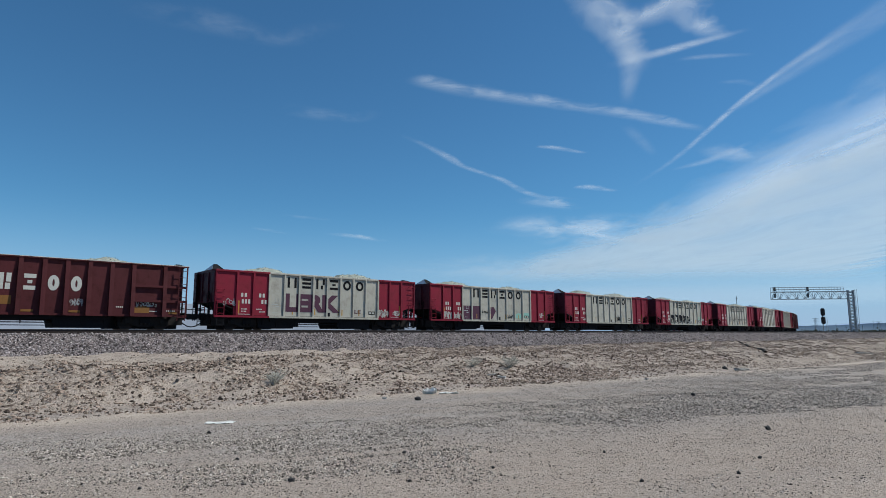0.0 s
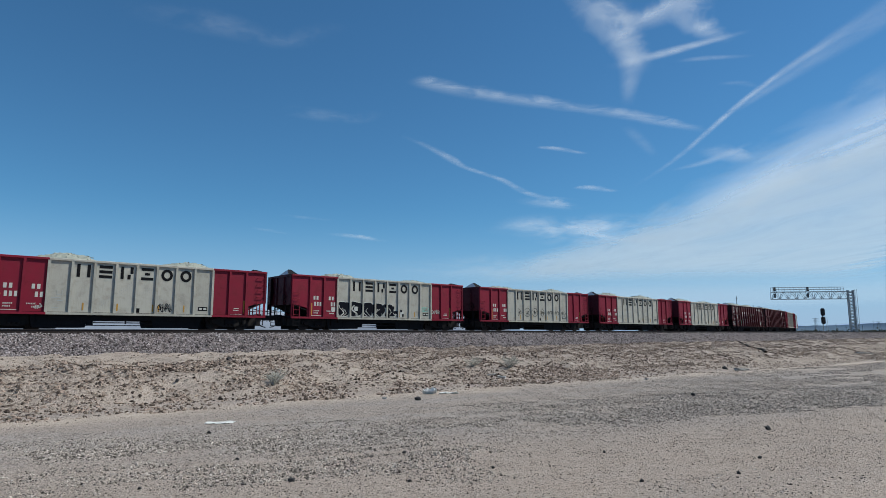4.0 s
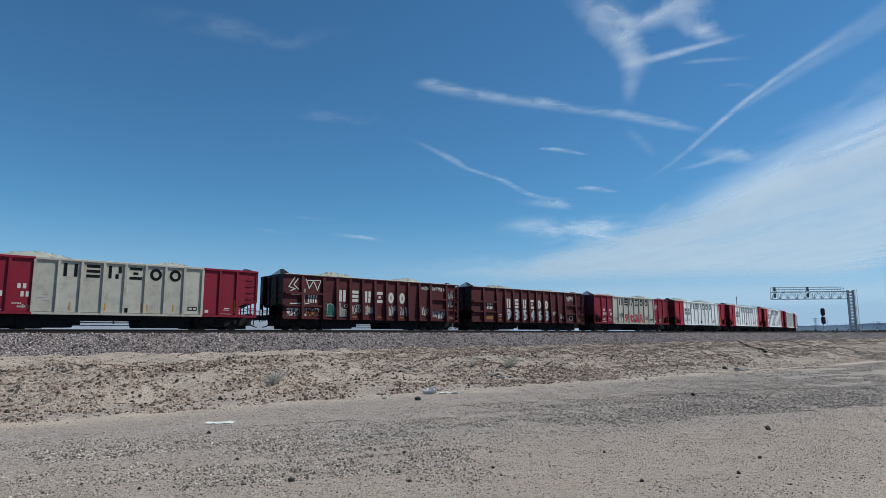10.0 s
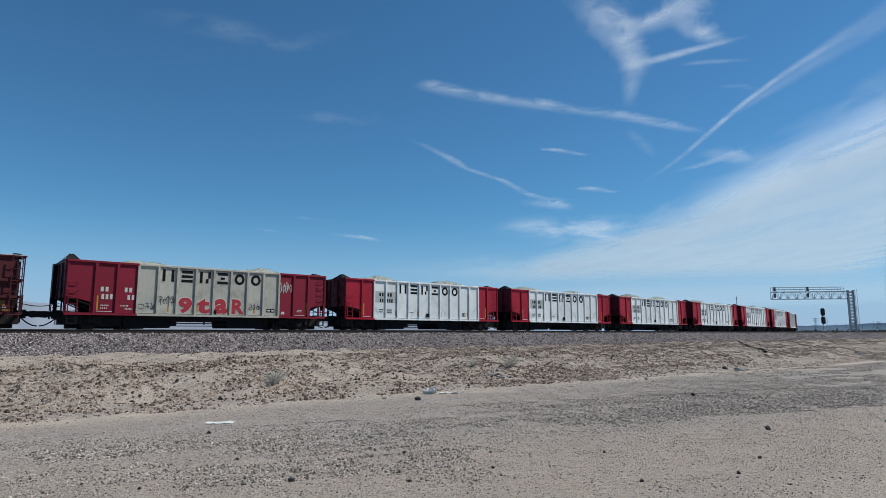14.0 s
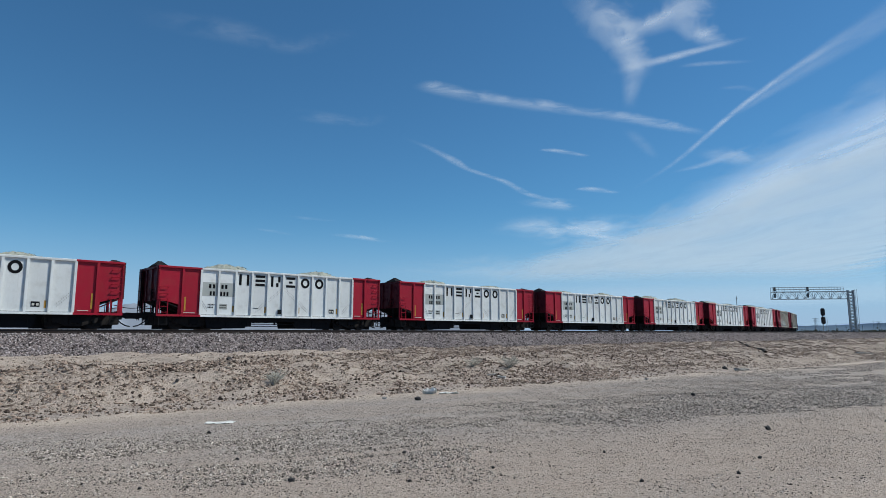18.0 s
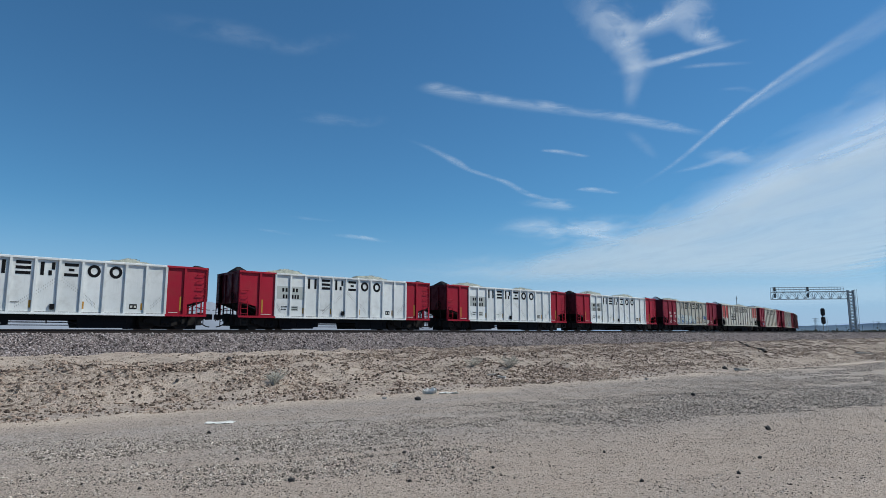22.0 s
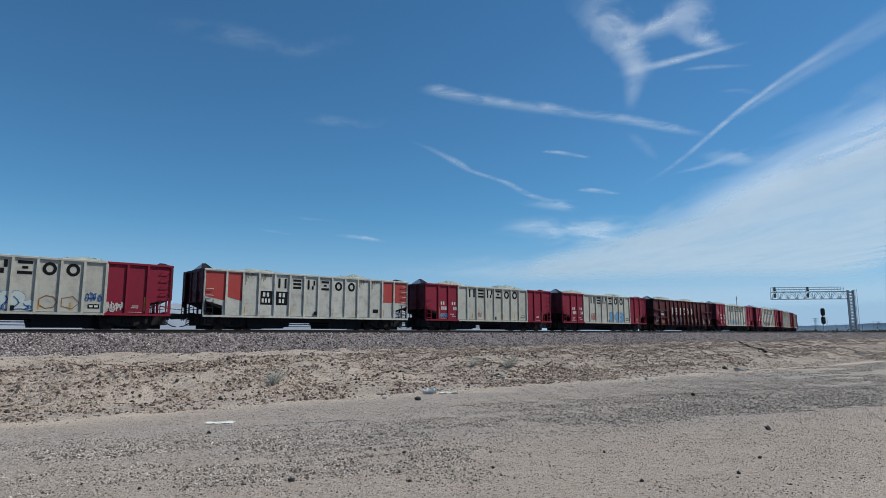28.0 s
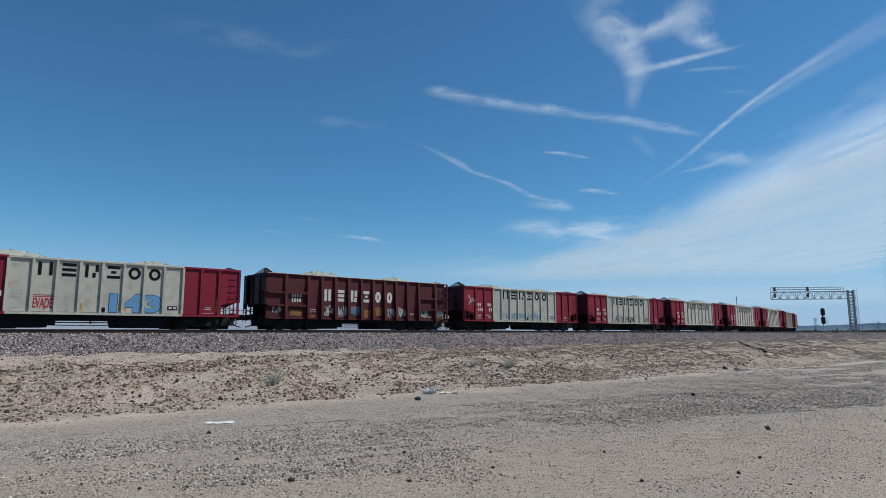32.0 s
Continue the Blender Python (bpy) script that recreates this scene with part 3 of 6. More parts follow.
def load_mesh(seed):
    """Two heaps of stone that fill the car from wall to wall."""
    rng = np.random.default_rng(seed)
    x, y = np.meshgrid(np.linspace(-6.9, 6.9, 70), np.linspace(-1.44, 1.44, 18), indexing="ij")
    z = np.full(x.shape, TOP - 0.42)
    for c in (-3.6 + rng.uniform(-0.5, 0.5), 3.0 + rng.uniform(-0.5, 0.5)):
        h, w = rng.uniform(0.66, 0.86), rng.uniform(2.6, 3.4)
        r = np.sqrt(((x - c) / w) ** 2 + (y / 2.3) ** 2)
        z += h * np.cos(np.clip(r, 0, 1) * math.pi / 2) ** 1.3
    z += 0.12 * (hash_noise(x * 3 + seed, y * 3, seed) - 0.5) + 0.05 * rng.uniform(-1, 1, x.shape)
    z = np.where(abs(y) > 1.38, np.minimum(z, TOP - 0.06), z)
    v, f = np.stack([x, y, z], -1).reshape(-1, 3), grid_faces(70, 18)
    n = 2600
    px, py = rng.uniform(-6.8, 6.8, n), rng.uniform(-1.38, 1.38, n)
    ix = np.clip(((px + 6.9) / 13.8 * 69).astype(int), 0, 68)
    iy = np.clip(((py + 1.44) / 2.88 * 17).astype(int), 0, 16)
    heap = scatter("stone", np.stack([px, py, z[ix, iy] - 0.005], -1), rng.uniform(0.035, 0.08, n), LOAD, 0.8, 1.1, seed)
    hv = np.empty(len(heap.vertices) * 3)
    heap.vertices.foreach_get("co", hv)
    hf = np.empty(len(heap.polygons) * 3, int)
    heap.loops.foreach_get("vertex_index", hf)
    bpy.data.meshes.remove(heap)
    tri = np.concatenate([f[:, (0, 1, 2)], f[:, (0, 2, 3)]])
    return mesh_from("stone_load", np.concatenate([v, hv.reshape(-1, 3)]), np.concatenate([tri, hf.reshape(-1, 3) + len(v)]), LOAD)


LOADS = [load_mesh(i + 1) for i in range(5)]
NEAR = pose(0, -HALF, 0)
FAR = pose(0, HALF, 0, 0, 0, 180)
PROUD = -0.006


def flat(outlines, y=PROUD):
    """Thin painted shapes on the near side, each an outline in x and z."""
    bm = bmesh.new()
    for o in outlines:
        prism(bm, o, -HALF + y - 0.003, -HALF + y + 0.003)
    bmesh.ops.recalc_face_normals(bm, faces=bm.faces)
    return bm


def rect(x0, x1, z0, z1, lean=0.0):
    return [(x0, z0), (x1, z0), (x1 + lean, z1), (x0 + lean, z1)]


def ring(x0, x1, z0, z1, w, n=14):
    """A rounded ring as one closed band."""
    cx, cz, rx, rz = (x0 + x1) / 2, (z0 + z1) / 2, (x1 - x0) / 2, (z1 - z0) / 2
    turn = [2 * math.pi * i / n for i in range(n + 1)]
    outer = [(cx + rx * math.cos(a), cz + rz * math.sin(a)) for a in turn]
    inner = [(cx + (rx - w) * math.cos(a), cz + (rz - w) * math.sin(a)) for a in turn[::-1]]
    return [outer + inner]


def emblem(i, x, z, w, h, t):
    """The owner's large sign, drawn as plain bars and rings in place of its letters."""
    if i == 0:
        return [rect(x, x + t, z, z + h), rect(x + w - t, x + w, z, z + h)]
    if i == 1:
        return [rect(x, x + w, z + k * (h - t) / 2, z + k * (h - t) / 2 + t) for k in range(3)]
    if i == 2:
        return [rect(x, x + t, z, z + h), rect(x + w - t, x + w, z + h * 0.45, z + h), rect(x + w * 0.55, x + w * 0.55 + t, z, z + h * 0.38)]
    if i == 3:
        return [rect(x, x + w, z, z + t), rect(x, x + w, z + h - t, z + h), rect(x + w * 0.3, x + w * 0.7, z + h * 0.4, z + h * 0.6)]
    return ring(x, x + w, z, z + h, t)


def marks(name, bm, material, car):
    """Stencilled marks too small to tell apart, as one part."""
    return tagged(part(name, bm, material, car), kind="stuff")


def bars(x, z, w, h, n):
    """A line of n characters as plain bars."""
    g = w / n
    return [rect(x + i * g + g * 0.14, x + i * g + g * 0.74, z, z + h) for i in range(n)]


def blob(x0, x1, z0, z1, seed, n=18, rough=0.25):
    rng = random.Random(seed)
    cx, cz = (x0 + x1) / 2, (z0 + z1) / 2
    out = []
    for i in range(n):
        a = 2 * math.pi * i / n
        k = 1 - rough * rng.random()
        sx, sz = math.copysign(abs(math.cos(a)) ** 0.6, math.cos(a)), math.copysign(abs(math.sin(a)) ** 0.6, math.sin(a))
        out.append((cx + (x1 - x0) / 2 * k * sx, cz + (z1 - z0) / 2 * k * sz))
    return out


def scrawl(x0, x1, z0, z1, seed, strokes=7, w=0.035):
    """An unreadable tag: loops, hooks and short bars run together."""
    rng = random.Random(seed)
    out = []
    n = max(2, strokes // 2)
    for i in range(n):
        g, h = (x1 - x0) / n, (z1 - z0)
        cx, cz = x0 + g * (i + 0.5), (z0 + z1) / 2 + h * rng.uniform(-0.08, 0.08)
        for _ in range(2):
            rx, rz = g * rng.uniform(0.25, 0.58), h * rng.uniform(0.18, 0.46)
            ox, oz = cx + g * rng.uniform(-0.15, 0.15), cz + (h / 2 - rz) * rng.choice((-0.8, 0, 0.8))
            start, sweep = rng.uniform(0, 6.28), rng.choice((-1, 1)) * rng.uniform(2.4, 5.6)
            k = 7
            out += stroke([(ox + rx * math.cos(start + sweep * q / k), oz + rz * math.sin(start + sweep * q / k)) for q in range(k + 1)], w * rng.uniform(0.6, 0.95))
        if rng.random() < 0.6:
            lean = g * rng.uniform(-0.2, 0.2)
            out += stroke([(cx - lean, z0 + h * rng.uniform(0, 0.2)), (cx + lean, z1 - h * rng.uniform(0, 0.2))], w * 0.85)
    return out


def stroke(pts, w):
    """A sprayed line from point to point, as one bar for each stretch."""
    out = []
    for (xa, za), (xb, zb) in zip(pts, pts[1:]):
        l = math.hypot(xb - xa, zb - za)
        if l > 0.02:
            dx, dz = (xb - xa) / l * w / 2, (zb - za) / l * w / 2
            out.append([(xa - dx - dz, za - dz + dx), (xa - dx + dz, za - dz - dx), (xb + dx + dz, zb + dz - dx), (xb + dx - dz, zb + dz + dx)])
    return out


LETTERS = {}


def letters(text, size, weight):
    """The outline of a text in the built-in font as a flat mesh in x and z."""
    if (text, weight) not in LETTERS:
        c = bpy.data.curves.new("text", "FONT")
        c.body, c.size, c.extrude = text, size, 0.003
        c.resolution_u, c.offset = 3, weight
        ob = new("text", c)
        me = bpy.data.meshes.new_from_object(ob.evaluated_get(bpy.context.evaluated_depsgraph_get()))
        bpy.data.objects.remove(ob)
        LETTERS[(text, weight)] = me
    return LETTERS[(text, weight)]


def lettering(name, text, x, z, width, height, material, car, y=PROUD, label="", weight=0.02):
    me = letters(text, 1.0, weight).copy()
    v = np.empty(len(me.vertices) * 3)
    me.vertices.foreach_get("co", v)
    v = v.reshape(-1, 3)
    lo, hi = v.min(0), v.max(0)
    w = (v - lo) / np.maximum(hi - lo, 1e-6)
    out = np.stack([x + w[:, 0] * width, np.full(len(v), -HALF + y) - v[:, 2], z + w[:, 1] * height], -1)
    me.vertices.foreach_set("co", out.ravel())
    me.materials.clear()
    me.materials.append(material)
    return link(name, me, car, None, label)


def running_gear(car):
    for sign in (-1, 1):
        truck = link("truck", shared("truck", lambda: boxes((-0.25, 0.25, -1.2, 1.2, 0.35, 0.62), (-1.75, 1.85, -0.62, 0.62, 0.05, 0.74)), BLACK), car, pose(sign * 5.3, 0, 0))
        for y in (-1.02, 1.02):
            link("side_frame", shared("side_frame", side_frame_shape, DUSTY_STEEL), truck, pose(0, y, 0, 0, 0, 0 if y < 0 else 180))
        for x in (-0.89, 0.89):
            for y in (-0.77, 0.77):
                link("wheel", shared("wheel", wheel_shape, RUST), truck, pose(x, y, 0.46, 0, 0, 0 if y < 0 else 180))
        m = pose(-CAR_LEN / 2, 0, 0) if sign < 0 else pose(CAR_LEN / 2, 0, 0, 0, 0, 180)
        link("coupler", shared("coupler", coupler_shape, DUSTY_STEEL), car, m)
        link("air_hose", shared("air_hose", hose_shape, BLACK), car, m)
        link("cable", shared("cable", cable_shape, BLACK), car, m @ pose(0, -0.7 if sign > 0 else 0, 0))


def car_base(label):
    car = new("hopper_car")
    return tagged(car, label, "rail car", "train of ballast cars")


def hopper_car(label, end_paint, mid_paint, n_end, far_paint=None):
    """A ballast car with fourteen side panels, of which n_end at each end have the end paint."""
    car = car_base(label)
    for near, m, edges in ((True, NEAR, EDGES), (False, FAR, FAR_EDGES)):
        for i in range(14):
            j = i if near else 13 - i
            red = j < n_end or j >= 14 - n_end
            paint = end_paint if red else mid_paint
            w = edges[i + 1] - edges[i]
            cut = -1 if i == 0 else 1 if i == 13 else 0
            me = shared(("side_panel", round(w, 2), cut), lambda: panel_shape(w, cut), paint)
            link("side_panel", me, car, m @ pose(edges[i], 0, 0))
            if near and i:
                link("side_post", shared("side_post", post_shape, end_paint if (i <= n_end and i != n_end) or i > 14 - n_end else mid_paint), car, m @ pose(edges[i], 0, 0))
        a, b = edges[n_end], edges[14 - n_end]
        for x0, x1, paint in ((edges[0], a, end_paint), (a, b, mid_paint), (b, edges[14], end_paint)):
            link("top_rail", shared(("top_rail", round(x0, 2), round(x1, 2)), lambda: chord_shape(x0, x1), paint), car, m)
            link("side_sill", shared(("side_sill", round(x0, 2), round(x1, 2)), lambda: sill_shape(x0, x1), paint), car, m)
        for x in (edges[0] + 0.045, edges[14] - 0.045):
            link("corner_post", shared("corner_post", corner_shape, end_paint), car, m @ pose(x, 0, 0))
        for x in (edges[0] + 0.14, edges[14] - 0.56):
            link("stirrup", shared("stirrup", stirrup_shape, BLACK), car, m @ pose(x, -0.04, 0))
            link("ladder", shared("ladder", lambda: ladder_shape(3, SILL + 0.05, 1.75), BLACK if end_paint is OLD_WHITE else end_paint), car, m @ pose(x, -0.04, 0))
            for k in range(4 if x > 0 else 2):
                link("grab_iron", shared("grab_iron", grab_shape, end_paint), car, m @ pose(x, 0, 2.0 + 0.38 * k))
    front = 0.30 if end_paint is BRIGHT_RED else 0.36
    for sign in (-1, 1):
        m = pose(EDGES[0], 0, 0) if sign < 0 else pose(CAR_LEN / 2, 0, 0, 0, 0, 180)
        # end walls take the copies of the paint that are darkened for shade
        end_parts(car, m, SHADED_RED if end_paint is BRIGHT_RED else SHADED_END, sign < 0)
        link("end_frame", shared("end_frame", end_frame_shape, end_paint if sign > 0 else BLACK), car, m)
        hood_on(car, m, front if sign < 0 else 0.18, end_paint is BRIGHT_RED)
    link("brake_wheel", shared("brake_wheel", brake_wheel_shape, BLACK), car, pose(-CAR_LEN / 2, -0.6, 0))
    for x0, x1 in ((-4.68, -2.15), (0.95, 3.6)):
        link("discharge_chute", shared(("discharge_chute", x0), lambda: chute_shape(x0, x1), BLACK), car)
    link("centre_sill", shared("centre_sill", centre_sill_shape, BLACK), car)
    link("gate_shaft", shared("gate_shaft", gate_shaft_shape, BLACK), car)
    running_gear(car)
    return car


def centre_sill_shape():
    return boxes((-7.2, 7.2, -0.33, 0.33, 0.46, 0.92), (-3.9, 3.6, -1.32, -1.24, 0.50, SILL + 0.06), (-5.3, 5.3, -HALF + 0.05, HALF - 0.05, SILL + 0.08, SILL + 0.12))


def gate_shaft_shape():
    bm = bmesh.new()
    rod(bm, (-2.25, -1.2, 0.36), (1.35, -1.2, 0.36), 0.03)
    rod(bm, (-2.25, 1.1, 0.24), (1.35, 1.1, 0.24), 0.025)
    for x, w in ((-2.05, 0.14), (-0.35, 0.02), (1.12, 0.16)):
        box(bm, x - w, x + w, -1.28, -1.1, 0.2 if w > 0.1 else 0.3, SILL)
    rod(bm, (-1.85, -1.26, 0.44), (-1.5, -1.26, 0.52), 0.03)
    return bm


# brown cars: thirteen panels between tapering posts, the two at each end with cross rails
INSET = 0.34
BROWN_W = (1.15, 1.56, 1.01, 1.03, 1.03, 1.02, 0.99, 0.99, 1.0, 1.03, 1.05, 1.61, 1.25)
BROWN_EDGES = [-CAR_LEN / 2 + CAR_LEN * sum(BROWN_W[:i]) / sum(BROWN_W) for i in range(14)]
BROWN_EDGES[0] -= 0.15


def brown_post_shape():
    bm = bmesh.new()
    z0, z1 = SILL - 0.05, TOP - 0.06
    a = [bm.verts.new(c) for c in ((-0.10, -0.24, z0), (0.10, -0.24, z0), (0.10, 0, z0), (-0.10, 0, z0))]
    b = [bm.verts.new(c) for c in ((-0.10, -0.08, z1), (0.10, -0.08, z1), (0.10, 0, z1), (-0.10, 0, z1))]
    bm.faces.new(a[::-1])
    bm.faces.new(b)
    for i in range(4):
        bm.faces.new((a[i], a[(i + 1) % 4], b[(i + 1) % 4], b[i]))
    return bm


def brown_car(label):
    car = car_base(label)
    e = BROWN_EDGES
    for near, m in ((True, NEAR), (False, FAR)):
        for i in range(13):
            w = e[i + 1] - e[i]
            a, b = (INSET if i == 0 and not near else 0), (w - INSET if i == 12 else w)
            link("side_panel", shared(("brown_panel", round(w, 2), i if i in (0, 12) else 1), lambda: boxes((a, b, 0, 0.012, SILL, TOP - 0.06)), BROWN), car, m @ pose(e[i], 0, 0))
            if i:
                link("side_post", shared("brown_post", brown_post_shape, BROWN), car, m @ pose(e[i], 0, 0))
            if i in (0, 1, 11, 12):
                for z in (1.55, 2.35):
                    link("cross_rail", shared(("cross_rail", round(w, 2)), lambda: boxes((0.06, w - 0.06, -0.14, 0, -0.06, 0.06)), BROWN), car, m @ pose(e[i], 0, z))
        link("top_rail", shared("brown_top_rail", lambda: boxes((e[0], e[13], -0.10, 0.06, TOP - 0.07, TOP - 0.015)), BROWN), car, m)
        link("dust_line", shared("dust_line", lambda: boxes((e[0], e[13], -0.105, 0.05, TOP - 0.014, TOP + 0.016)), DUSTY), car, m)
        link("side_sill", shared("brown_sill", lambda: boxes((e[0], e[13], -0.08, 0.05, SILL - 0.06, SILL + 0.05)), BROWN), car, m)
        for x in (e[13] - 0.54,) if near else (e[0] + 0.12,):
            link("ladder", shared("tall_ladder", lambda: ladder_shape(8, 0.5, TOP - 0.1), BROWN), car, m @ pose(x, -0.14, 0))
    for sign in (-1, 1):
        m = pose(e[0], 0, 0) if sign < 0 else pose(CAR_LEN / 2, 0, 0, 0, 0, 180)
        end_parts(car, m @ pose(INSET if sign > 0 else 0.02, 0, 0), SHADED_BROWN, sign < 0)
        for y in (-1.46, 1.46):
            link("corner_post", shared("brown_corner", lambda: boxes((0.0, 0.05, -0.03, 0.03, SILL, TOP - 0.05)), BROWN), car, m @ pose(0, y, 0))
        for z in (1.55, 2.35):
            link("end_rail", shared("end_rail", lambda: boxes((0.0, 0.04, -1.42, 1.42, -0.02, 0.02)), BLACK), car, m @ pose(0.005, 0, z))
        link("end_frame", shared("end_frame", end_frame_shape, BLACK), car, m)
        hood_on(car, m, 0.36 if sign < 0 else 0.18, False)
    for x0, x1 in ((-4.68, -2.15), (0.95, 3.6)):
        link("discharge_chute", shared(("discharge_chute", x0), lambda: chute_shape(x0, x1), BLACK), car)
    link("centre_sill", shared("centre_sill", centre_sill_shape, BLACK), car)
    link("gate_shaft", shared("gate_shaft", gate_shaft_shape, BLACK), car)
    running_gear(car)
    return car


def slot(i):
    """Left edge of side panel i."""
    return EDGES[i]


def sign_on(car, first, z, w, h, t, paint, edges):
    for i in range(6):
        x = (edges[first + i] + edges[first + i + 1]) / 2 - w / 2 - (0.07 if edges is BROWN_EDGES else 0)
        for o in emblem(i, x, z, w, h, t):
            part("sign_block", flat([o]), paint, car)


def weld_marks(car, spans):
    """Rows of short weld marks that climb and fall across the panels, where the slope sheets meet the side."""
    out = []
    for x0, z0, x1, z1 in spans:
        n = 9
        for i in range(n):
            x, z = x0 + (x1 - x0) * i / n, z0 + (z1 - z0) * i / n
            for dz in (0.0, 0.16):
                out.append(rect(x, x + 0.018, z + dz, z + dz + 0.07))
    marks("weld_mark", flat(out, -0.004), DIMPLE, car)


def old_marks(car, rng):
    """Numbers, notices and reflectors of a grey and dark red car."""
    sign_on(car, 4, 2.67, 0.62, 0.66, 0.15, INK, EDGES)
    marks("number_mark", flat(bars(slot(1) + 0.22, 1.98, 0.45, 0.24, 2) + bars(slot(1) + 0.28, 1.58, 0.6, 0.26, 3) + bars(slot(2) + 0.34, 1.98, 0.45, 0.24, 2) + bars(slot(2) + 0.5, 1.58, 0.42, 0.26, 2)), CREAM, car)
    marks("notice_mark", flat(bars(slot(1) + 0.28, 1.22, 0.4, 0.07, 5) + bars(slot(1) + 0.28, 1.08, 0.34, 0.07, 4) + [rect(slot(1) + 0.12, slot(1) + 0.85, 0.93, 0.96)] + bars(slot(2) + 0.2, 1.22, 0.4, 0.07, 6) + bars(slot(2) + 0.42, 1.06, 0.36, 0.08, 5) + [rect(slot(12) + 0.3, slot(12) + 0.62, 1.24, 1.28), rect(slot(12) + 0.25, slot(12) + 0.6, 1.14, 1.18), rect(slot(12) + 0.1, slot(12) + 0.8, 0.92, 0.94)]), CREAM, car)
    part("data_plate", flat([rect(slot(10) + 0.25, slot(10) + 0.78, 1.08, 1.30)]), INK, car)
    marks("plate_mark", flat([rect(slot(10) + 0.31, slot(10) + 0.48, 1.14, 1.24), rect(slot(10) + 0.55, slot(10) + 0.72, 1.14, 1.24)], PROUD - 0.006), CREAM, car)
    marks("pale_notice", flat([rect(slot(3) + 0.42, slot(3) + 0.66, 1.72, 1.74), rect(slot(3) + 0.42, slot(3) + 0.44, 1.74, 1.96), rect(slot(3) + 0.64, slot(3) + 0.66, 1.74, 1.96), rect(slot(3) + 0.2, slot(3) + 0.6, 1.56, 1.60), rect(slot(3) + 0.45, slot(3) + 0.7, 1.42, 1.47), rect(slot(3) + 0.25, slot(3) + 0.55, 1.06, 1.09)]), PATCH, car)
    for i, dx in ((1, 0.1), (4, 0.55), (6, 0.1), (8, 0.12), (7, 0.84), (9, 0.45), (12, 0.88)):
        part("reflector_strip", flat([rect(slot(i) + dx, slot(i) + dx + 0.07, 0.98, 1.75 if i in (1, 12) else 1.36)]), YELLOW, car)
    weld_marks(car, [(slot(5) + 0.1, 1.05, slot(6) + 0.0, 1.6), (slot(6) + 0.1, 1.7, slot(7) - 0.1, 2.45), (slot(7) + 0.12, 2.45, slot(8) - 0.1, 1.75), (slot(8) + 0.1, 1.6, slot(9) - 0.15, 1.0)])
    part("gate_box", boxes((slot(7) + 0.04, slot(7) + 0.2, -HALF - 0.08, -HALF, 0.9, 1.14)), INK, car)


def new_marks(car, rng):
    """Numbers, notices and reflectors of a white and bright red car."""
    sign_on(car, 4, 2.67, 0.62, 0.66, 0.15, INK, EDGES)
    marks("number_patch", flat([rect(slot(2) + 0.02, slot(3) - 0.06, 1.95, 2.75), rect(slot(3) + 0.06, slot(4) - 0.06, 1.95, 2.75)], -0.003), PATCH, car)
    marks("number_mark", flat(bars(slot(2) + 0.42, 2.4, 0.45, 0.24, 2) + bars(slot(3) + 0.12, 2.4, 0.45, 0.24, 2) + bars(slot(2) + 0.48, 1.98, 0.38, 0.25, 2) + bars(slot(3) + 0.08, 1.98, 0.56, 0.25, 3), -0.009), INK, car)
    marks("notice_patch", flat([rect(slot(3) + 0.07, slot(3) + 0.55, 1.2, 1.52)], -0.003), PATCH, car)
    marks("notice_mark", flat(bars(slot(2) + 0.42, 1.42, 0.42, 0.08, 5) + bars(slot(2) + 0.42, 1.26, 0.34, 0.08, 4) + [rect(slot(3) + 0.1, slot(3) + 0.5, 1.42, 1.46), rect(slot(3) + 0.1, slot(3) + 0.5, 1.27, 1.31), rect(slot(5) + 0.1, slot(5) + 0.45, 1.3, 1.33)], -0.009), INK, car)
    part("data_plate", flat([rect(slot(10) + 0.25, slot(10) + 0.62, 1.1, 1.36)]), INK, car)
    marks("plate_mark", flat([rect(slot(10) + 0.29, slot(10) + 0.4, 1.16, 1.28), rect(slot(10) + 0.47, slot(10) + 0.58, 1.16, 1.28)], PROUD - 0.006), CREAM, car)
    marks("stencil_bar", flat([rect(slot(1) + 0.1, slot(1) + 0.75, 0.94, 0.98), rect(slot(12) + 0.2, slot(12) + 0.7, 0.94, 0.98)]), CREAM, car)
    for i, dx in ((1, 0.12), (3, 0.86), (5, 0.84), (8, 0.06), (10, 0.8), (12, 0.78)):
        part("reflector_strip", flat([rect(slot(i) + dx, slot(i) + dx + 0.09, 1.05, 1.85 if i in (1, 12) else 1.42)]), YELLOW, car)
    weld_marks(car, [(slot(2) + 0.08, 1.45, slot(2) + 0.4, 1.0), (slot(5) + 0.3, 1.05, slot(6) - 0.08, 1.6), (slot(6) + 0.1, 1.7, slot(7) - 0.1, 2.4), (slot(7) + 0.12, 2.4, slot(8) - 0.1, 1.75), (slot(8) + 0.12, 1.6, slot(8) + 0.7, 1.05), (slot(11) + 0.3, 1.1, slot(12) - 0.1, 1.75)])
    part("gate_box", boxes((slot(6) + 0.7, slot(6) + 0.9, -HALF - 0.08, -HALF, 0.98, 1.26)), INK, car)


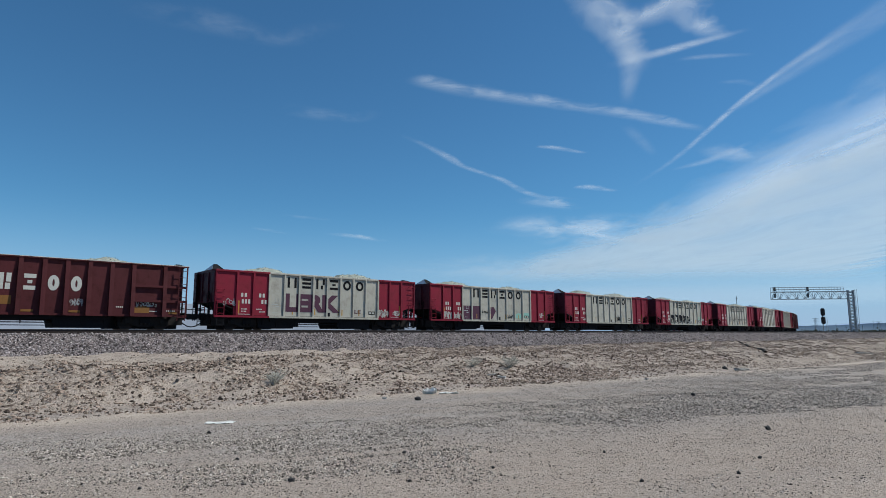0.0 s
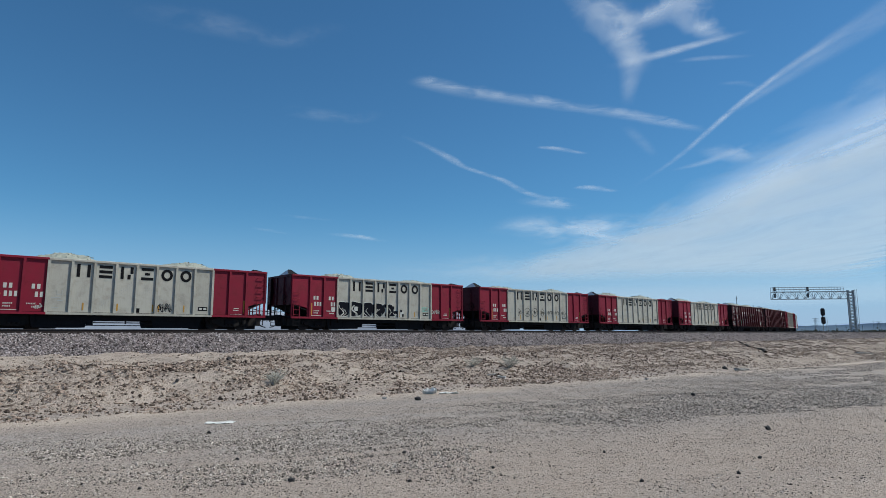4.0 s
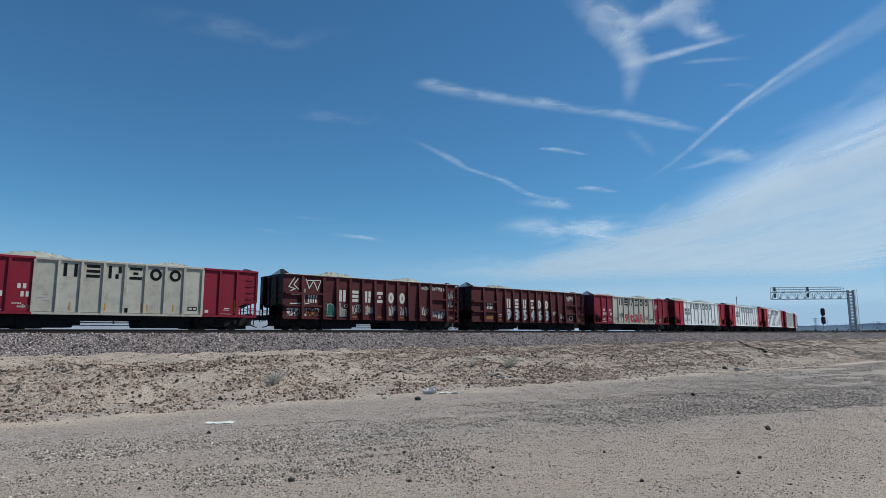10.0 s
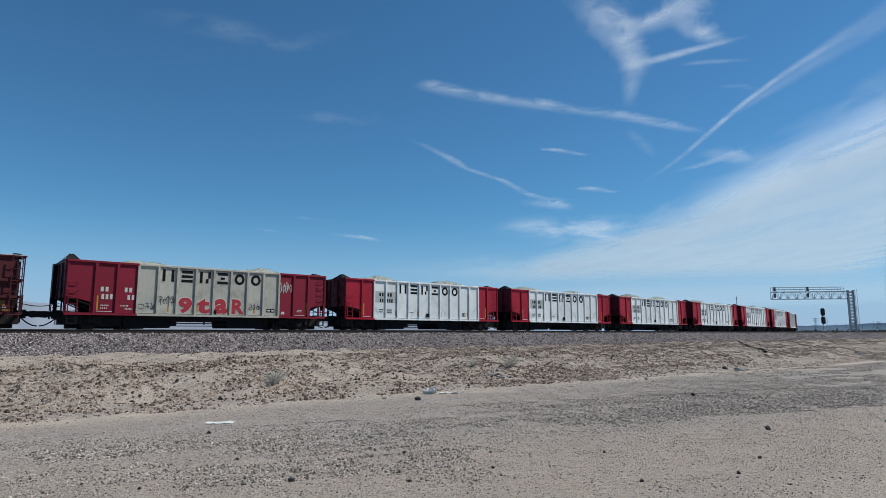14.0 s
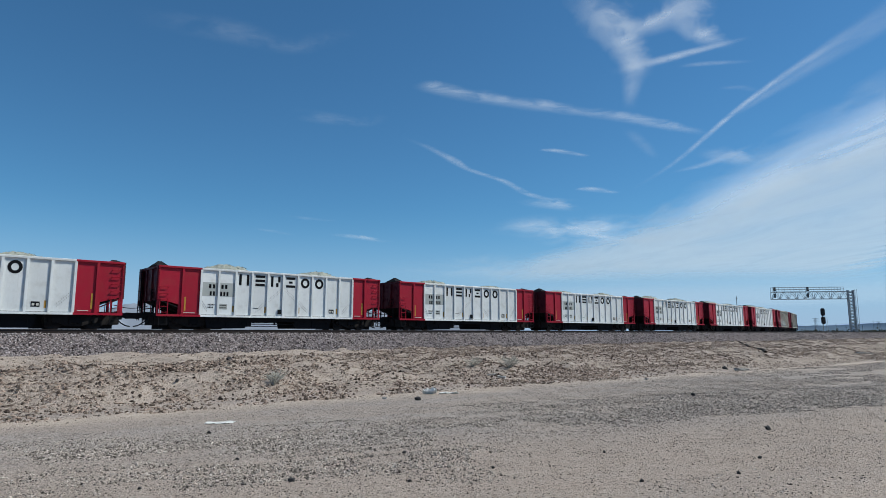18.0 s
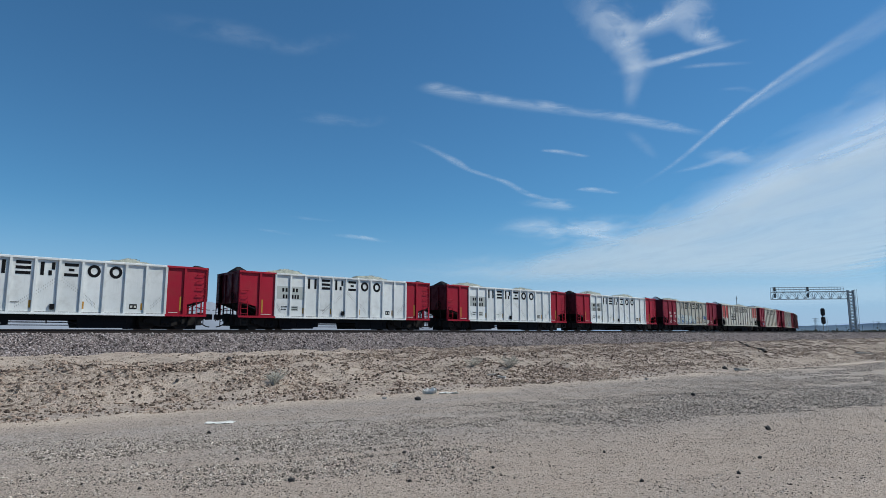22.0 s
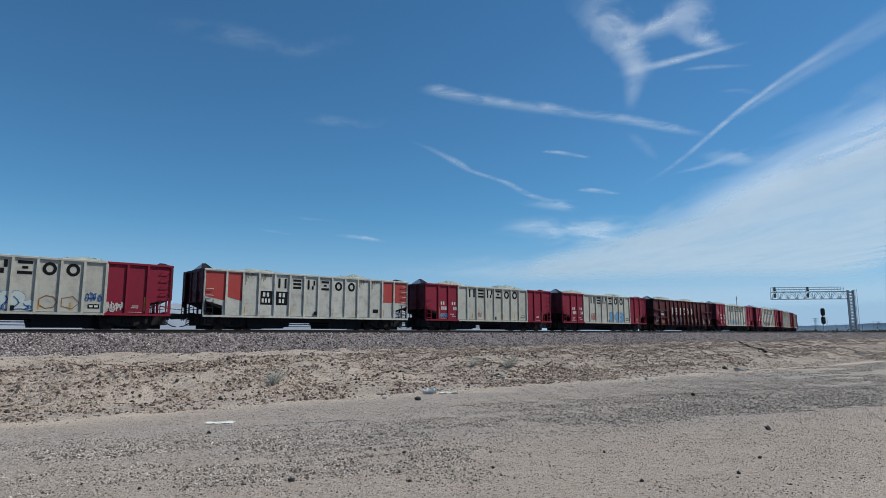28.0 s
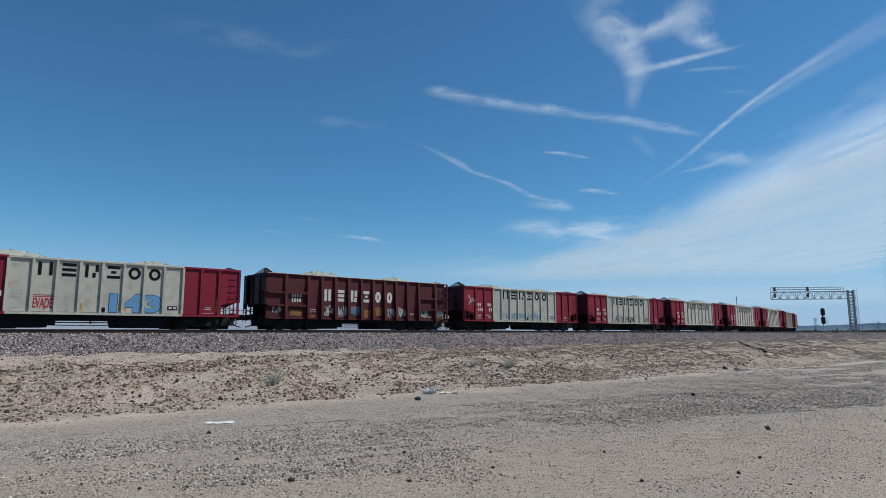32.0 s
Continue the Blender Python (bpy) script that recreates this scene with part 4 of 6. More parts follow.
def brown_marks(car, rng):
    e = BROWN_EDGES
    sign_on(car, 3, 1.92, 0.50, 0.78, 0.20, CREAM, e)
    marks("number_mark", flat(bars(e[1] + 0.4, 2.1, 0.75, 0.22, 4) + bars(e[1] + 0.4, 1.78, 0.7, 0.26, 4)), CREAM, car)
    marks("notice_mark", flat(bars(e[2] + 0.2, 1.3, 0.4, 0.07, 4) + bars(e[2] + 0.2, 1.16, 0.4, 0.05, 5) + bars(e[10] + 0.3, 1.16, 0.35, 0.07, 4) + bars(e[12] + 0.15, 1.0, 0.5, 0.06, 5) + [rect(e[11] + 0.9, e[11] + 1.3, 0.98, 1.02)]), CREAM, car)
    for i, dx in ((4, 0.2), (6, 0.15), (8, 0.18), (2, 0.2), (12, 0.3)):
        part("reflector_strip", flat([rect(e[i] + dx, e[i] + dx + 0.5, 0.86, 0.97)]), OCHRE, car)
    for o in (rect(e[5] + 0.15, e[5] + 0.75, 1.2, 1.62), rect(e[1] + 0.35, e[1] + 1.15, 0.92, 1.3)):
        part("notice_panel", flat([o], -0.004), OCHRE, car)


# ---- the train, car by car ----
def stain(car, i, seed):
    rng = random.Random(seed)
    streaks = []
    for k in range(16):
        x = slot(i) + 0.07 + 0.05 * k * rng.uniform(0.7, 1.1)
        streaks += stroke([(x, 3.42), (x + rng.uniform(-0.02, 0.02), 3.42 - 0.8 * math.exp(-k / 7) * rng.uniform(0.4, 1.0))], 0.045)
    marks("stain", flat(streaks, -0.003), SOOT, car)


def car_a(label):
    c = hopper_car(label, RED, GREY, 3)
    old_marks(c, None)
    return c


def car_b(label):
    c = hopper_car(label, BRIGHT_RED, WHITE, 2)
    new_marks(c, None)
    return c


def car_d(label):
    c = brown_car(label)
    brown_marks(c, None)
    return c


def tag(car, x0, x1, z0, z1, seed, paint, strokes=7, w=0.035, name="graffiti_tag"):
    return marks(name, flat(scrawl(x0, x1, z0, z1, seed, strokes, w), PROUD - 0.004), paint, car)


def piece(car, shapes, paint, y, label=""):
    for o in shapes:
        made = part("graffiti_piece", flat([o], y), paint, car, label)
    return made


NIGHT = plain("blue black spray paint", (0.006, 0.007, 0.011), 0.85, 0, 0.2, 8.0, 0.08)
PALE = plain("pale mint spray paint", (0.40, 0.44, 0.42), 0.7, 0, 0.15)
TRAIN = []
OLD = "weathered grey hopper car, dark red ends"
NEW = "clean white ballast hopper car with bright red ends"
BRN = "dark brown hopper car"

c = car_d(BRN + ", small grey tags")                                # 0
tag(c, BROWN_EDGES[8] + 0.2, BROWN_EDGES[8] + 0.8, 1.2, 1.55, 1, SILVER, 9)
tag(c, BROWN_EDGES[11] + 0.15, BROWN_EDGES[11] + 1.3, 1.2, 1.5, 2, CREAM, 12)
piece(c, [rect(BROWN_EDGES[11] + 0.15, BROWN_EDGES[11] + 0.9, 0.9, 1.25)], OCHRE, -0.004)
TRAIN.append(c)

c = car_a(OLD + ", large purple LERK graffiti")                      # 1
lettering("graffiti_letters", "LERK", slot(4) + 0.0, 1.15, 4.05, 1.15, PURPLE, c, -0.011, "purple spray-painted letters", 0.06)
lettering("graffiti_letters", "LE", slot(9) + 0.12, 1.12, 0.5, 0.27, PURPLE, c)
tag(c, slot(11) + 0.05, slot(11) + 0.95, 0.92, 1.45, 3, CREAM, 9, 0.06)
tag(c, slot(0) + 0.5, slot(1) - 0.05, 1.45, 1.85, 4, SILVER, 8)
tag(c, slot(13) - 0.6, slot(13) - 0.1, 1.0, 1.4, 33, CREAM, 6, 0.05)
TRAIN.append(c)

c = car_a(OLD + ", faded purple blocks, white tags")              # 2
piece(c, [rect(slot(3) + 0.06, slot(4) - 0.06, 0.92, 1.98), rect(slot(4) + 0.06, slot(5) - 0.06, 0.92, 1.98)], PURPLE, -0.004)
piece(c, [[(slot(6) + 0.1, 0.95), (slot(6) + 0.3, 0.95), (slot(6) + 0.75, 1.6), (slot(6) + 0.5, 1.95), (slot(6) + 0.1, 1.9)]], PURPLE, -0.004)
tag(c, slot(1) + 0.02, slot(2) - 0.1, 0.92, 1.45, 5, CREAM, 9, 0.07)
tag(c, slot(2) + 0.05, slot(3) - 0.1, 0.92, 1.45, 6, CREAM, 9, 0.07)
tag(c, slot(5) + 0.1, slot(5) + 0.9, 1.4, 1.6, 7, INK, 7)
tag(c, slot(8) + 0.1, slot(8) + 0.85, 1.0, 1.35, 8, INK, 9)
piece(c, [blob(slot(9) + 0.1, slot(9) + 0.9, 1.0, 1.5, 9), blob(slot(10) + 0.1, slot(10) + 0.9, 1.0, 1.6, 10)], TEAL, -0.003)
tag(c, slot(12) + 0.2, slot(12) + 0.75, 1.3, 1.55, 11, CREAM, 7)
TRAIN.append(c)

c = car_a(OLD + ", one black tag")                                   # 3
tag(c, slot(8) + 0.1, slot(8) + 0.85, 0.95, 1.45, 12, INK, 9)
tag(c, slot(2) + 0.55, slot(2) + 0.85, 1.0, 1.25, 13, CREAM, 4)
TRAIN.append(c)


def swollen(x0, x1, z0, z1, seed, n=30):
    """A rounded swollen outline with a few gentle lobes."""
    rng = random.Random(seed)
    p1, p2 = rng.uniform(0, 6.28), rng.uniform(0, 6.28)
    cx, cz, out = (x0 + x1) / 2, (z0 + z1) / 2, []
    for i in range(n):
        a = 2 * math.pi * i / n
        k = 0.93 + 0.05 * math.sin(3 * a + p1) + 0.04 * math.sin(5 * a + p2)
        sx, sz = math.copysign(abs(math.cos(a)) ** 0.55, math.cos(a)), math.copysign(abs(math.sin(a)) ** 0.55, math.sin(a))
        out.append((cx + (x1 - x0) / 2 * k * sx, cz + (z1 - z0) / 2 * k * sz))
    return out


def bubble_piece(c, line, fill, accent, rim=0.05):
    """A row of swollen unreadable shapes with an outline along the foot of the panels."""
    spans = [(3, -0.02, 0.98, 1.95), (4, -0.06, 0.98, 1.97), (5, -0.08, 0.86, 1.96), (5, 0.72, 1.7, 1.92), (6, 0.6, 1.12, 1.86), (7, 0.0, 0.62, 1.84), (7, 0.5, 1.02, 1.42)]
    for k, (i, a, b, top) in enumerate(spans):
        x0, x1 = slot(i) + a, slot(i) + b
        y = -0.004 - 0.004 * (k % 2)
        piece(c, [swollen(x0 - rim, x1 + rim, 0.88, top + rim, 20 + k)], line, y, "outline of bubble graffiti")
        piece(c, [swollen(x0, x1, 0.93, top, 20 + k)], fill, y - 0.009, "filled bubble graffiti shape")
        rng = random.Random(60 + k)
        for _ in range(3):
            px = x0 + (x1 - x0) * rng.uniform(0.25, 0.6)
            pts = [(px + (x1 - x0) * 0.22 * math.sin(q * 1.3 + k), 0.98 + (top - 1.1) * q / 5) for q in range(rng.randint(3, 5))]
            marks("graffiti_line", flat(stroke(pts, 0.035), y - 0.018), line, c)
    piece(c, [swollen(slot(4) + 0.3, slot(4) + 0.62, 1.3, 1.62, 5, 16)], accent, -0.026)


c = car_a(OLD + ", black and white bubble graffiti")                 # 4
bubble_piece(c, CREAM, NIGHT, CREAM)
piece(c, [swollen(slot(8) + 0.12, slot(8) + 0.5, 0.95, 1.45, 71), swollen(slot(2) + 0.55, slot(2) + 0.9, 1.2, 1.55, 72, 16)], CREAM, -0.006)
piece(c, [swollen(slot(8) + 0.16, slot(8) + 0.36, 1.3, 1.5, 73, 16), swollen(slot(8) + 0.34, slot(8) + 0.5, 0.95, 1.2, 74, 16), swollen(slot(7) + 0.48, slot(7) + 0.66, 1.5, 1.72, 75, 16)], NIGHT, -0.015)
tag(c, slot(11) + 0.02, slot(11) + 0.9, 1.25, 1.55, 14, CREAM, 9, 0.05)
piece(c, [swollen(slot(10) + 0.05, slot(10) + 0.9, 1.35, 1.75, 15)], TEAL, -0.003)
tag(c, slot(10) + 0.1, slot(10) + 0.85, 1.4, 1.7, 141, GREY, 7, 0.05)
TRAIN.append(c)

c = car_a(OLD + ", thin black line graffiti")                        # 5
for k, i in enumerate((4, 5, 6, 7)):
    piece(c, ring(slot(i) + 0.08, slot(i) + 0.88, 1.2 + 0.02 * k, 1.98, 0.03, (3, 18, 12, 4)[k]) + scrawl(slot(i) + 0.3, slot(i) + 0.7, 1.4, 1.75, 50 + k, 3, 0.03), INK, PROUD - 0.004)
for i in (8, 9, 10):
    tag(c, slot(i) + 0.15, slot(i) + 0.85, 1.4, 1.8, 60 + i, INK, 5, 0.025)
TRAIN.append(c)

TRAIN.append(car_a(OLD + ", little marked"))                         # 6
c = car_a(OLD + ", little marked")                                   # 7
tag(c, slot(2) + 0.55, slot(2) + 0.95, 1.02, 1.2, 16, SILVER, 5, 0.025)
piece(c, [rect(slot(11) + 0.2, slot(11) + 0.4, 0.98, 1.14)], CREAM, -0.004)
TRAIN.append(c)

c = car_d(BRN + ", green and white graffiti along the foot")         # 8
e = BROWN_EDGES
for x0, x1, z1, k in ((e[2] + 0.18, e[2] + 0.6, 1.45, 1), (e[2] + 0.5, e[2] + 0.9, 1.42, 2), (e[2] + 0.3, e[2] + 0.75, 1.75, 3)):
    piece(c, [swollen(x0 - 0.04, x1 + 0.04, 0.90, z1 + 0.04, 300 + k)], PALE, -0.004 - 0.014 * k)
    piece(c, [swollen(x0, x1, 0.94, z1, 300 + k)], GREEN, -0.011 - 0.014 * k, "green bubble graffiti with pale outline")
tag(c, e[2] + 0.15, e[2] + 0.9, 1.2, 1.75, 17, TEAL, 6, 0.04)
for x0, x1, z1, k in ((e[3] + 0.12, e[3] + 0.5, 1.5, 1), (e[3] + 0.4, e[3] + 0.8, 1.4, 2), (e[3] + 0.14, e[3] + 0.3, 1.8, 3)):
    piece(c, [swollen(x0 - 0.03, x1 + 0.03, 0.88, z1 + 0.03, 310 + k)], SILVER, -0.004 - 0.014 * k)
    piece(c, [swollen(x0, x1, 0.91, z1, 310 + k)], SOOT, -0.011 - 0.014 * k, "grey bubble graffiti")
marks("graffiti_line", flat(ring(e[3] + 0.6, e[3] + 0.88, 1.5, 1.75, 0.03)), PALE, c)
piece(c, [rect(e[0] + 0.25, e[1] - 0.15, 0.92, 1.4), rect(e[1] + 0.2, e[2] - 0.3, 0.92, 1.42)], DUSTY, -0.003)
tag(c, e[0] + 0.25, e[2] - 0.3, 0.92, 1.45, 171, BROWN, 14, 0.07)
marks("graffiti_tag", flat(stroke([(e[0] + 0.75, 3.35), (e[0] + 0.35, 2.75), (e[0] + 0.8, 2.62), (e[0] + 0.5, 2.5)], 0.065) + stroke([(e[0] + 1.0, 3.3), (e[0] + 0.7, 2.9), (e[0] + 1.05, 2.6)], 0.06) + stroke([(e[1] + 0.25, 3.3), (e[1] + 0.5, 2.7), (e[1] + 0.8, 3.2), (e[1] + 1.1, 2.6), (e[1] + 1.35, 3.25), (e[1] + 0.3, 3.2)], 0.06) + stroke([(e[1] + 0.18, 2.6), (e[1] + 0.14, 1.0)], 0.10) + stroke([(e[0] + 0.6, 2.28), (e[1] + 0.9, 2.32)], 0.09) + stroke([(e[0] + 0.5, 1.68), (e[1] + 0.5, 1.72)], 0.07), PROUD - 0.006), CREAM, c)
for k, i in enumerate((4, 5, 7, 8, 10)):
    tag(c, e[i] + 0.15, e[i] + 0.9, 1.05, 1.75, 70 + k, SILVER if k % 2 else CREAM, 9, 0.045)
tag(c, e[10] + 0.1, e[11] - 0.1, 3.0, 3.3, 76, CREAM, 8, 0.04)
tag(c, e[11] + 0.15, e[12] - 0.15, 3.0, 3.3, 77, CREAM, 12, 0.04)
tag(c, e[11] + 0.15, e[12] - 0.15, 0.9, 1.5, 78, CREAM, 12, 0.05)
tag(c, e[12] + 0.2, e[12] + 0.7, 1.7, 3.0, 79, CREAM, 6, 0.04)
TRAIN.append(c)

c = car_d(BRN + ", silver 935463 painted below the sign")            # 9
for k, digit in enumerate("935463"):
    x = e[3 + k] + 0.12
    lettering("graffiti_digit", digit, x - 0.06, 0.86, 0.84, 1.0, INK, c, -0.004, "", 0.06)
    lettering("graffiti_digit", digit, x, 0.90, 0.72, 0.92, SILVER, c, -0.011, "silver spray-painted digit with dark edge", 0.05)
tag(c, e[9] + 0.15, e[9] + 0.8, 1.4, 1.75, 80, CREAM, 8, 0.04)
tag(c, e[10] + 0.15, e[10] + 0.9, 1.1, 1.5, 81, SILVER, 8, 0.04)
tag(c, e[11] + 0.3, e[11] + 1.3, 2.75, 3.2, 82, CREAM, 10, 0.05)
part("data_plate", flat([rect(e[11] + 0.72, e[11] + 1.22, 0.98, 1.36)], -0.004), CREAM, c)
part("data_plate", flat([rect(e[11] + 0.77, e[11] + 1.17, 1.03, 1.31)], -0.01), INK, c)
part("notice_panel", flat([rect(e[12] + 0.14, e[12] + 0.58, 1.1, 1.36)], -0.004), OCHRE, c)
TRAIN.append(c)

c = car_a(OLD + ", crimson 9taR graffiti")          # 10
for k, ch in enumerate("9taR"):
    x = slot(5 + k) + 0.1
    lettering("graffiti_letter", ch, x - 0.05, 0.90, 0.86, 0.96, CREAM, c, -0.004, "", 0.05)
    lettering("graffiti_letter", ch, x, 0.93, 0.76, 0.88, CRIMSON, c, -0.011, "crimson spray-painted letter with white edge", 0.045)
tag(c, slot(3) + 0.1, slot(3) + 0.9, 1.1, 1.5, 83, INK, 6, 0.025)
tag(c, slot(4) + 0.05, slot(4) + 0.9, 1.3, 1.85, 84, INK, 8, 0.025)
tag(c, slot(9) + 0.1, slot(9) + 0.85, 1.2, 1.6, 85, INK, 7, 0.025)
tag(c, slot(11) + 0.02, slot(11) + 0.9, 2.3, 3.0, 86, CREAM, 9, 0.045)
piece(c, [rect(slot(11) + 0.2, slot(11) + 0.42, 0.98, 1.14)], CREAM, -0.004)
TRAIN.append(c)

for k in range(8):                                                   # 11 to 18
    TRAIN.append(car_b(NEW))

c = car_a(OLD + ", pale bubble graffiti")           # 19
bubble_piece(c, NAVY, PALE, PALE, 0.02)
star = [(slot(4) + 0.5 + (0.46 if q % 2 == 0 else 0.2) * math.sin(q * math.pi / 5), 1.42 + (0.5 if q % 2 == 0 else 0.2) * math.cos(q * math.pi / 5)) for q in range(10)]
marks("graffiti_line", flat(stroke(star + star[:1], 0.05), -0.032), NAVY, c)
tag(c, slot(4) + 0.35, slot(4) + 0.7, 1.1, 1.4, 190, CRIMSON, 4, 0.05)
piece(c, ring(slot(8) + 0.1, slot(8) + 0.95, 1.0, 1.7, 0.05, 7) + ring(slot(9) + 0.0, slot(9) + 0.9, 1.0, 1.7, 0.04, 5), OCHRE, -0.008)
tag(c, slot(10) + 0.1, slot(10) + 0.85, 1.45, 1.9, 87, NAVY, 8, 0.05)
tag(c, slot(11) + 0.02, slot(11) + 0.9, 0.95, 1.45, 88, CREAM, 9, 0.06)
TRAIN.append(c)

c = hopper_car("stained white hopper car with orange patches and black number squares", OLD_WHITE, OLD_WHITE, 2)   # 20
sign_on(c, 4, 2.62, 0.56, 0.60, 0.14, INK, EDGES)
for i in (3, 4):
    part("number_square", flat([rect(slot(i) + 0.08, slot(i) + 0.88, 1.55, 2.4)], -0.004), INK, c)
marks("number_mark", flat(bars(slot(3) + 0.22, 2.05, 0.5, 0.25, 2) + bars(slot(3) + 0.16, 1.68, 0.62, 0.25, 3) + bars(slot(4) + 0.26, 2.05, 0.5, 0.25, 2) + bars(slot(4) + 0.26, 1.68, 0.45, 0.25, 2), -0.010), CREAM, c)
for i in (0, 1, 12, 13):
    w = EDGES[i + 1] - EDGES[i]
    part("colour_patch", flat([[(slot(i) + 0.06, 1.95), (slot(i) + w - 0.06, 1.72 if i < 2 else 1.95), (slot(i) + w - 0.06, 3.4), (slot(i) + 0.06, 3.4)]], -0.004), ORANGE, c, "faded orange red paint patch")
for i in (2, 3, 10, 11):
    stain(c, i, 90 + i)
part("data_plate", flat([rect(slot(11) + 0.25, slot(11) + 0.7, 1.2, 1.45)]), INK, c)
for i, dx in ((2, 0.1), (5, 0.06), (6, 0.04), (8, 0.06), (9, 0.84), (12, 0.1)):
    part("reflector_strip", flat([rect(slot(i) + dx, slot(i) + dx + 0.08, 1.0, 1.4)]), YELLOW, c)
part("gate_box", boxes((slot(6) + 0.75, slot(6) + 0.9, -HALF - 0.08, -HALF, 0.98, 1.2)), INK, c)
TRAIN.append(c)

c = car_a(OLD + ", blue scrawl, small red tag")                 # 21
tag(c, slot(1) + 0.05, slot(2) - 0.05, 1.0, 1.35, 94, BLUE, 10, 0.06)
tag(c, slot(5) + 0.2, slot(5) + 0.6, 1.1, 1.45, 95, CRIMSON, 5, 0.04)
TRAIN.append(c)

c = car_a(OLD + ", blue 143, red EVADE")                 # 22
for k, ch in enumerate("143"):
    x = slot(7 + k) + (0.40, 0.05, 0.05)[k]
    lettering("graffiti_digit", ch, x - 0.04, 0.88, (0.44, 0.98, 0.92)[k], 1.02, NAVY, c, -0.004, "", 0.06)
    lettering("graffiti_digit", ch, x, 0.92, (0.36, 0.9, 0.84)[k], 0.94, BLUE, c, -0.011, "light blue spray-painted digit", 0.05)
lettering("graffiti_letters", "EVADE", slot(4) + 0.1, 1.05, 0.82, 0.5, CRIMSON, c)
piece(c, [rect(slot(4) + 0.08, slot(4) + 0.95, 1.68, 1.71), rect(slot(4) + 0.06, slot(4) + 0.95, 1.60, 1.63)], CRIMSON, PROUD)
TRAIN.append(c)

c = car_d(BRN + ", row of small tags under the sign")                # 23
for k, (i, m_) in enumerate(((3, CREAM), (4, SILVER), (5, BLUE), (8, SILVER), (9, CREAM), (11, CREAM), (12, CREAM))):
    tag(c, e[i] + 0.2, e[i] + 0.9, 0.95, 1.6, 100 + k, m_, 9, 0.05)
tag(c, e[0] + 0.4, e[0] + 1.0, 1.1, 1.45, 107, CREAM, 7, 0.05)
piece(c, [rect(e[6] + 0.15, e[6] + 0.8, 0.95, 1.4), rect(e[7] + 0.15, e[7] + 0.8, 1.0, 1.6)], OCHRE, -0.004)
TRAIN.append(c)

c = car_a(OLD + ", blue tags along the foot")                        # 24
tag(c, slot(4), slot(9), 0.95, 1.5, 110, BLUE, 34, 0.05)
tag(c, slot(0) + 0.4, slot(1) - 0.05, 2.0, 2.8, 111, CREAM, 5, 0.05)
TRAIN.append(c)
c = car_a(OLD + ", black tags along the foot")                       # 25
tag(c, slot(4), slot(8), 0.95, 1.5, 112, INK, 26, 0.05)
tag(c, slot(10), slot(13), 0.95, 1.5, 113, CRIMSON, 14, 0.05)
TRAIN.append(c)
for k in range(5):                                                   # 26 to 30
    TRAIN.append(car_a(OLD + ", little marked"))

CARGO = []
for k, c in enumerate(TRAIN):
    ob = new("stone_load", LOADS[k % 5])
    tagged(ob, "two heaps of pale crushed stone filling an open car", "ballast stone", "loads in the cars")
    CARGO.append(ob)


# slack in the couplings, car by car
SLACK = (0.33, 0.17, -0.07, -0.17, -0.15, 0, 0.09, 0.07, 0.18, 0.03, 0.07, -0.08, -0.13, -0.12, -0.09, -0.1, 0.09, 0.14, 0.05, -0.03, 0.03, -0.02, -0.06)


def travelled(t):
    return 11.0817 * t + 0.0056 * t * t


def car_pose(k, t):
    mid = FIRST + CAR_PITCH * k + (SLACK[k] if k < len(SLACK) else 0) - travelled(t) + CAR_LEN / 2
    (xa, ya, _), (xb, yb, _) = on_track(mid - 5.3), on_track(mid + 5.3)
    return pose((xa + xb) / 2, (ya + yb) / 2, RAIL, 0, 0, math.degrees(math.atan2(yb - ya, xb - xa)))


# ---- clouds: thin sheets at one height ----
CLOUD_Z = 160.0
SHEET = CLOUD_Z / 400.0


